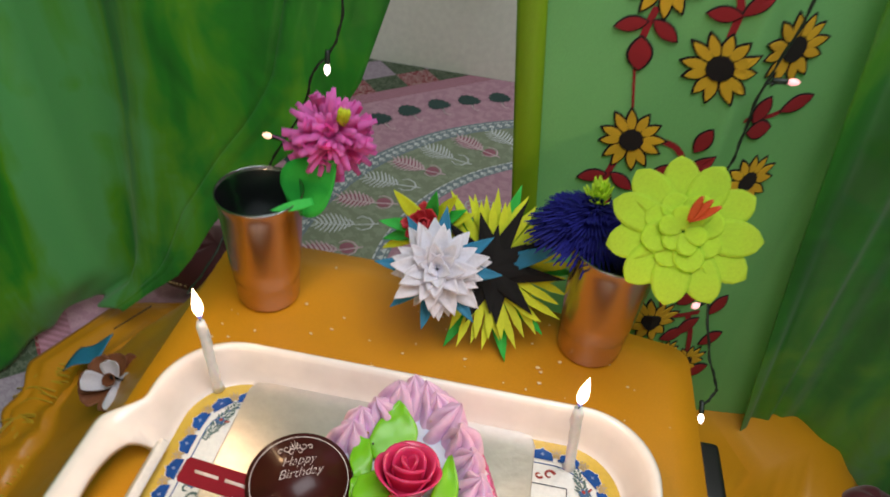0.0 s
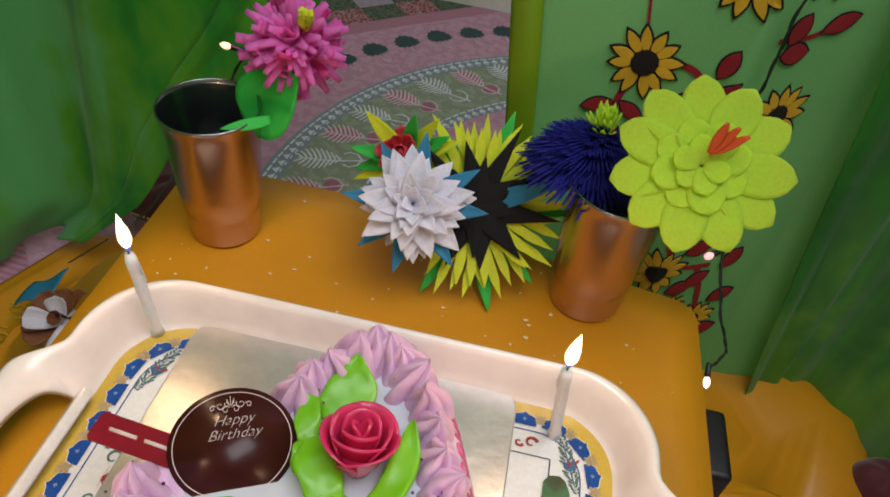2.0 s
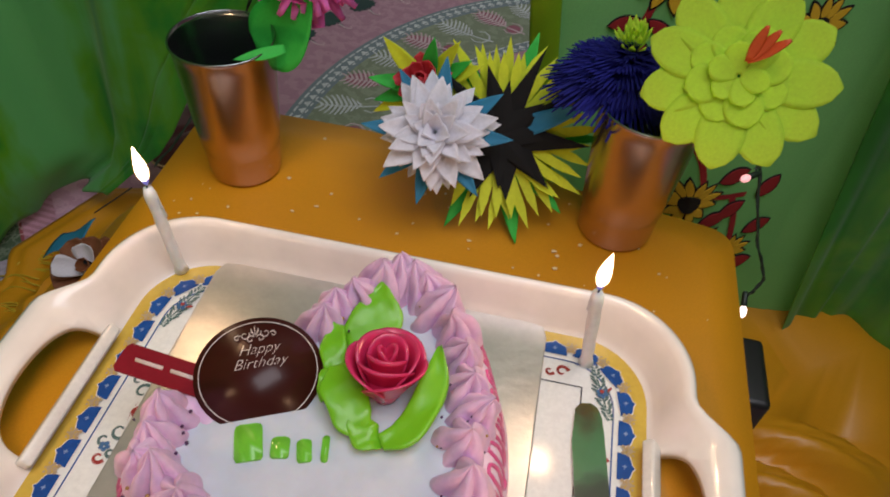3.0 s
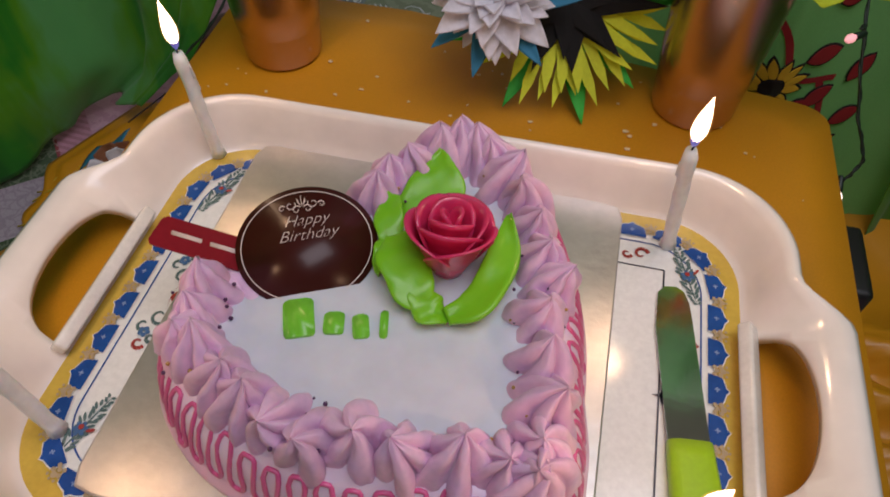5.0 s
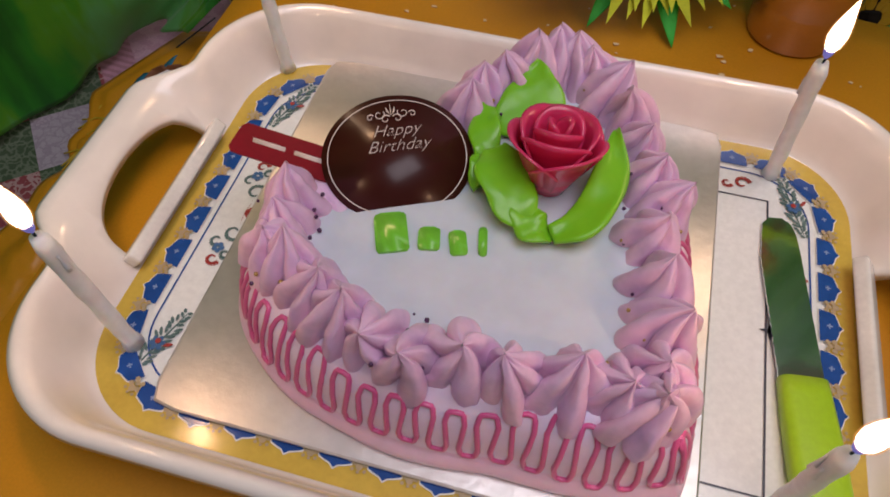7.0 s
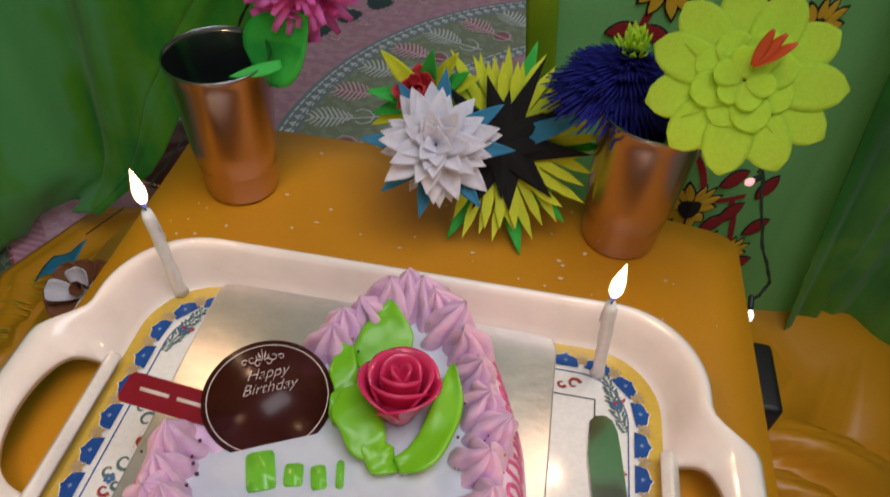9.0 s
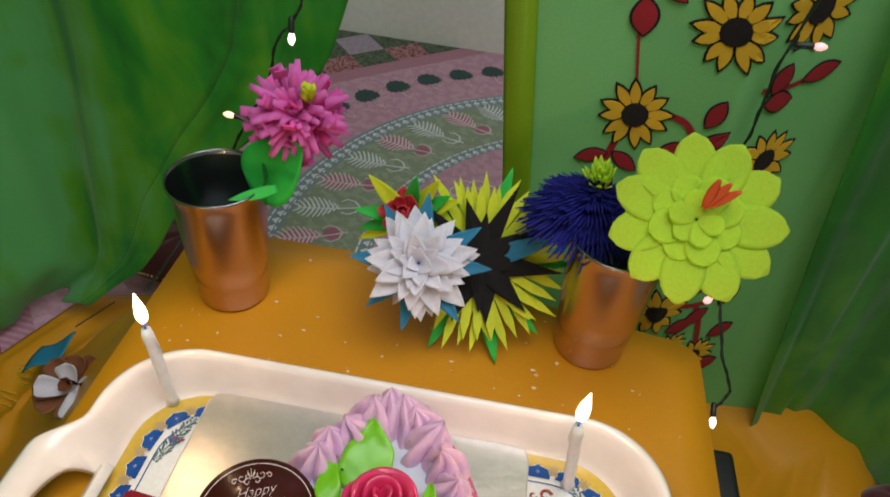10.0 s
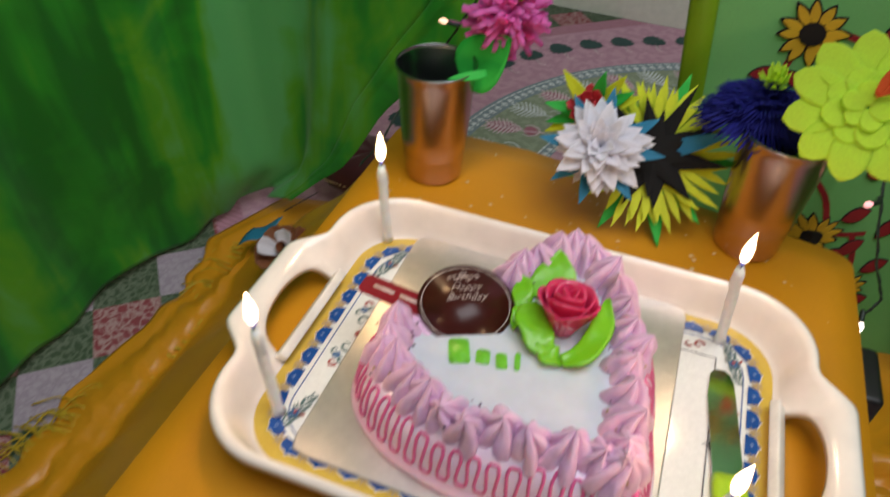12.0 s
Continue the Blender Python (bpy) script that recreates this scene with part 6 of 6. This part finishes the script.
# ---- yellow and black flower lying against the back of the table ----
KC, KA = Vector((0.0665, 0.2700, 0.3690)), Vector((0.04, -0.74, 0.67)).normalized()
black = thing("yellow_black_paper_flower", (0.072, 0.28, TOP), "spiky lemon-yellow paper flower with a black star centre and green leaves", "paper flower", "paper flowers")


def fringed_mesh(material_, length, width, cuts, name="petal"):
    """A paper petal cut into pointed fingers at its end."""
    bm = bmesh.new()
    bend = lambda x, y, z: (x, y, z + 0.7 * y * y + 2 * x * x)
    root = 0.34 * length
    slab(bm, [(width * 0.30, 0), (width * 0.86, root), (-width * 0.86, root), (-width * 0.30, 0)], -0.0003, 0.0003, bend)
    for i in range(cuts):
        a, b = -0.86 + 1.72 * i / cuts, -0.86 + 1.72 * (i + 1) / cuts
        mid = (a + b) / 2
        tip = length * (1 - 0.16 * abs(mid) - 0.09 * (i % 2))
        w = width * 0.86 / cuts
        lift = 0.0006 * (i % 2)
        slab(bm, [(width * b, root), (width * mid * 1.28 + w * 0.92, tip * 0.78), (width * mid * 1.42, tip), (width * mid * 1.28 - w * 0.92, tip * 0.78), (width * a, root)],
             lift - 0.0003, lift + 0.0003, bend)
    return to_mesh(name, bm, material_, False)


petals(black, petal_mesh(M_GREENLEAF, 0.088, 0.0095, pointed, bend=0.2, fold=0.2, thick=0.0008, name="leaf"), KC - KA * 0.006, KA, 9, -2, turn=0.35, jitter=0.12, name="leaf", seed=70)
petals(black, fringed_mesh(M_YELLOW, 0.086, 0.0200, 4), KC - KA * 0.002, KA, 9, 3, turn=0.1, start=0.002, jitter=0.09, seed=71)
petals(black, fringed_mesh(M_YELLOW, 0.074, 0.0150, 3), KC, KA, 6, 7, turn=0.45, start=0.002, jitter=0.10, seed=72)


def star_mesh(material_, spikes, inner, outer, seed):
    """A paper star with uneven points, a little cupped."""
    bm = bmesh.new()
    rn = random.Random(seed)
    ring = []
    for k in range(spikes):
        a0 = 2 * math.pi * k / spikes
        for da, r in ((0.0, inner * rn.uniform(0.85, 1.1)), (math.pi / spikes * rn.uniform(0.8, 1.2), outer * rn.uniform(0.78, 1.12))):
            ring.append((r * math.cos(a0 + da), r * math.sin(a0 + da)))
    n = len(ring)
    faces = []
    for z in (-0.0003, 0.0003):
        rim = [bm.verts.new((x, y, z + 2.6 * (x * x + y * y))) for x, y in ring]
        mid = bm.verts.new((0, 0, z))
        for k in range(n):
            bm.faces.new((rim[k], rim[(k + 1) % n], mid))
        faces.append(rim)
    for k in range(n):
        bm.faces.new((faces[0][k], faces[0][(k + 1) % n], faces[1][(k + 1) % n], faces[1][k]))
    return to_mesh("black_star", bm, material_, False)


for lift, spikes, inner, outer, seed in ((0.0065, 10, 0.029, 0.070, 5), (0.0095, 8, 0.020, 0.046, 9)):
    shared("black_star", star_mesh(M_BLACK, spikes, inner, outer, seed), black, aim(KC + KA * lift, (0.3, 0.6, 0.7), KA), "black paper star")
shared("leaf", petal_mesh(M_BLUELEAF, 0.080, 0.0085, pointed, bend=0.2, fold=0.2, thick=0.0008, name="leaf"), black, aim(KC + KA * 0.002, (0.8, 0.1, 0.45), KA), "turquoise paper leaf")
stem(black, [KC - KA * 0.006, KC - KA * 0.020 + Vector((0, 0, -0.02)), (0.070, 0.298, 0.304)], 0.0016)

# ---- white flower ----
WC, WA = Vector((0.0170, 0.2360, 0.3860)), Vector((0.02, -0.70, 0.70)).normalized()
white = thing("white_paper_flower", (0.02, 0.26, TOP), "white pointed-petal paper flower with turquoise leaves, propped on the cloth", "paper flower", "paper flowers")
petals(white, petal_mesh(M_BLUELEAF, 0.060, 0.0085, pointed, bend=0.25, fold=0.25, thick=0.0008, name="leaf"), WC - WA * 0.006, WA, 8, 0, turn=0.02, jitter=0.10, name="leaf", seed=80)
for n, (length, width, count, tilt, lift) in enumerate(((0.047, 0.0105, 15, 3, 0.0), (0.044, 0.0105, 13, 14, 0.003), (0.040, 0.0100, 11, 27, 0.005), (0.034, 0.0095, 9, 42, 0.006), (0.027, 0.0085, 6, 58, 0.006), (0.020, 0.0070, 3, 74, 0.006))):
    petals(white, petal_mesh(M_WHITE, length, width, pointed, bend=-0.25, fold=0.30, thick=0.0007), WC + WA * lift, WA, count, tilt, turn=0.3 * n, start=0.001, jitter=0.27, seed=81 + n)
stem(white, [WC - WA * 0.004, WC + Vector((0, 0.03, -0.03)), (0.022, 0.300, 0.304)], 0.0016)

# ---- small crimson flower with yellow and green leaves behind the white one ----
RC2, RA = Vector((-0.0030, 0.2850, 0.3950)), Vector((-0.1, -0.65, 0.72)).normalized()
crimson = thing("crimson_paper_flower", (0.0, 0.30, TOP), "small crimson paper flower with yellow and green paper leaves", "paper flower", "paper flowers")
for n, (length, count, tilt) in enumerate(((0.027, 10, 10), (0.024, 9, 32), (0.019, 7, 55), (0.014, 5, 75))):
    petals(crimson, petal_mesh(M_REDPAPER, length, 0.0072, rounded, bend=0.7, cup=0.2, thick=0.0006, nu=4, nv=6), RC2 + RA * 0.002 * n, RA, count, tilt, turn=0.3 * n, start=0.001, jitter=0.16, seed=90 + n)
yleaf = petal_mesh(M_YELLOW, 0.056, 0.0075, pointed, bend=0.2, fold=0.2, thick=0.0008, name="leaf")
gleaf = petal_mesh(M_GREENLEAF, 0.050, 0.0075, pointed, bend=0.2, fold=0.2, thick=0.0008, name="leaf")
for mesh, dx, dz in ((yleaf, -0.75, 0.80), (yleaf, -0.9, -0.75), (gleaf, -0.95, -0.05), (gleaf, -0.9, -0.5), (yleaf, 0.55, 0.9), (yleaf, 0.80, 0.45), (gleaf, 0.95, 0.75), (gleaf, 0.15, 1.0)):
    shared("leaf", mesh, crimson, aim(RC2 - RA * 0.003, Vector((dx, 0.02, dz)) * 1.0, RA), "paper leaf")
stem(crimson, [RC2, (0.0, 0.306, 0.345), (0.0, 0.303, 0.304)], 0.0016)


# ---- string lights ----
def string_light(name, runs, bulbs, label):
    ob = thing(name, runs[0][-1], label, "string lights")
    for run in runs:
        bm = bmesh.new()
        line_ = smooth_path(run, 10)
        tube(bm, line_, 0.0011, 6)
        twin = [p + Vector((0.0014 * math.cos(i * 0.9), 0.0014 * math.sin(i * 0.9), 0)) for i, p in enumerate(line_)]
        tube(bm, twin, 0.0009, 5)
        part("wire", bm, M_WIRE, ob, "dark green twisted wire")
    for place, way, glow_material in bulbs:
        way = Vector(way).normalized()
        m = Matrix.Translation(place) @ way.to_track_quat("Z", "Y").to_matrix().to_4x4()
        bm = bmesh.new()
        lathe(bm, ((0.0016, -0.014), (0.0026, -0.012), (0.0028, -0.002), (0.0022, 0.0)), 12, cap_ends=True)
        socket = part("socket", bm, M_WIRE, ob, "dark green bulb socket", m=m)
        bm = bmesh.new()
        lathe(bm, ((0.0020, 0.0), (0.0032, 0.003), (0.0032, 0.006), (0.0018, 0.0090), (0.0003, 0.0102)), 12, cap_ends=True)
        part("bulb", bm, glow_material, socket, "glowing bulb", m=m)


string_light("left_string_lights", [[(-0.050, 0.362, 0.730), (-0.068, 0.360, 0.665), (-0.105, 0.360, 0.622), (-0.112, 0.359, 0.56), (-0.124, 0.358, 0.528), (-0.140, 0.358, 0.508), (-0.154, 0.360, 0.463), (-0.180, 0.360, 0.415), (-0.205, 0.362, 0.37), (-0.236, 0.350, 0.32), (-0.246, 0.29, 0.290), (-0.246, 0.235, 0.292)]],
             [((-0.124, 0.352, 0.520), (0.05, -0.3, -1), M_BULB_WHITE), ((-0.187, 0.352, 0.428), (-1, -0.2, 0.2), M_BULB)],
             "string of tiny warm lights on dark wire against the curtain")
string_light("right_string_lights", [[(0.297, 0.378, 0.80), (0.299, 0.378, 0.68), (0.296, 0.378, 0.615), (0.284, 0.376, 0.545), (0.284, 0.374, 0.485), (0.280, 0.372, 0.435), (0.284, 0.335, 0.392), (0.290, 0.295, 0.350), (0.302, 0.265, 0.308), (0.316, 0.250, 0.280), (0.307, 0.240, 0.263)],
                                      [(0.285, 0.376, 0.558), (0.295, 0.374, 0.561), (0.301, 0.374, 0.563)], [(0.288, 0.305, 0.360), (0.279, 0.284, 0.369)]],
             [((0.303, 0.374, 0.5635), (1, -0.1, 0.1), M_BULB_PINK), ((0.272, 0.272, 0.3695), (-0.6, -0.6, 0.1), M_BULB_PINK), ((0.3060, 0.233, 0.2570), (0.0, -0.8, -0.5), M_BULB_WHITE)],
             "string of tiny warm lights on dark wire before a curtain")

# ---- odds and ends on the bedding ----
toy = thing("brown_paper_rosette", (-0.358, 0.222, 0.10), "crumpled brown and white paper rosette lying on the cloth", "paper rosette")
TC, TA = Vector((-0.358, 0.222, 0.126)), Vector((0.1, -0.5, 0.85)).normalized()
petals(toy, petal_mesh(M_BROWN, 0.040, 0.0165, rounded, bend=0.5, cup=0.25, thick=0.0012), TC, TA, 8, 8, jitter=0.15, seed=100)
petals(toy, petal_mesh(M_WHITE, 0.033, 0.0125, rounded, bend=0.6, cup=0.3, thick=0.0010), TC + TA * 0.006 + Vector((0.004, -0.004, 0)), TA, 6, 24, jitter=0.45, seed=101, skip=(2, 5))
petals(toy, petal_mesh(M_BROWN, 0.017, 0.0075, rounded, bend=0.7, cup=0.3, thick=0.0010), TC + TA * 0.012, TA, 4, 40, jitter=0.25, seed=102)
petals(toy, petal_mesh(M_BLACK, 0.014, 0.0030, rounded, bend=0.7, cup=0.3, thick=0.0010), TC + TA * 0.016 + Vector((0.010, 0.004, 0)), TA, 2, 30, jitter=0.25, seed=103)
bm = bmesh.new()
tube(bm, smooth_path([(-0.425, 0.325, 0.098), (-0.400, 0.336, 0.116), (-0.375, 0.345, 0.135)], 5), 0.0009, 6)
tagged(part("burnt_stick", bm, M_WICK), "thin burnt incense stick lying on the cloth", "incense stick")
scrap = bmesh.new()
grid(scrap, lambda u, v: (-0.482 + 0.050 * u, 0.276 + 0.044 * v + 0.01 * u, 0.050 + 0.028 * u + 0.004 * math.sin(5 * u + 3 * v)), 8, 8)
thicken(tagged(part("blue_paper_scrap", scrap, M_BLUELEAF), "crumpled turquoise paper scrap lying on the cloth's edge", "paper scrap"), 0.001)

cushion = thing("maroon_cushion", (-0.395, 0.56, 0.0), "dark maroon cushion with a beaded edge on the bedsheet", "cushion")
bm = bmesh.new()


def pillow(u, v):
    a, b = 2 * math.pi * u, math.pi * (v - 0.5)
    cx, sx = math.copysign(abs(math.cos(a)) ** 0.55, math.cos(a)), math.copysign(abs(math.sin(a)) ** 0.55, math.sin(a))
    return (-0.385 + 0.085 * cx * math.cos(b) ** 0.7, 0.56 + 0.075 * sx * math.cos(b) ** 0.7, 0.036 + 0.036 * math.sin(b) + 0.002 * math.sin(6 * a))


grid(bm, pillow, 48, 14, close_u=True)
bmesh.ops.remove_doubles(bm, verts=bm.verts, dist=1e-5)
part("cover", bm, M_MAROON, cushion)
bm = bmesh.new()
for k in range(90):
    p = pillow(k / 90, 0.5)
    bmesh.ops.create_icosphere(bm, subdivisions=1, radius=0.0022, matrix=Matrix.Translation(p))
tagged(part("bead_edge", bm, M_CHIP, cushion, "pale beaded edge"), kind="stuff")
bag = thing("maroon_pouch", (0.60, 0.312, 0.0), "small round dark maroon velvet pouch on the bedding", "pouch")
bm = bmesh.new()
grid(bm, lambda u, v: (0.600 + 0.040 * math.cos(2 * math.pi * u) * math.sin(math.pi * (0.02 + 0.96 * v)) ** 0.8, 0.312 + 0.034 * math.sin(2 * math.pi * u) * math.sin(math.pi * (0.02 + 0.96 * v)) ** 0.8, 0.036 - 0.032 * math.cos(math.pi * v) + 0.002 * math.sin(10 * math.pi * u)), 32, 16, close_u=True)
part("pouch_body", bm, M_MAROON, bag)

bm = bmesh.new()
grid(bm, lambda u, v: (-0.070 + 0.016 * math.sin(70 * v) * math.exp(-14 * v) + 0.011 * (u - 0.5) * 2, 1.29 + 0.014 * math.cos(70 * v) * math.exp(-14 * v), 0.315 + 2.08 * v), 2, 120)
thicken(tagged(part("red_ribbon", bm, M_RIBBON), "curled red satin ribbon hanging down before the wall", "ribbon"), 0.0006)
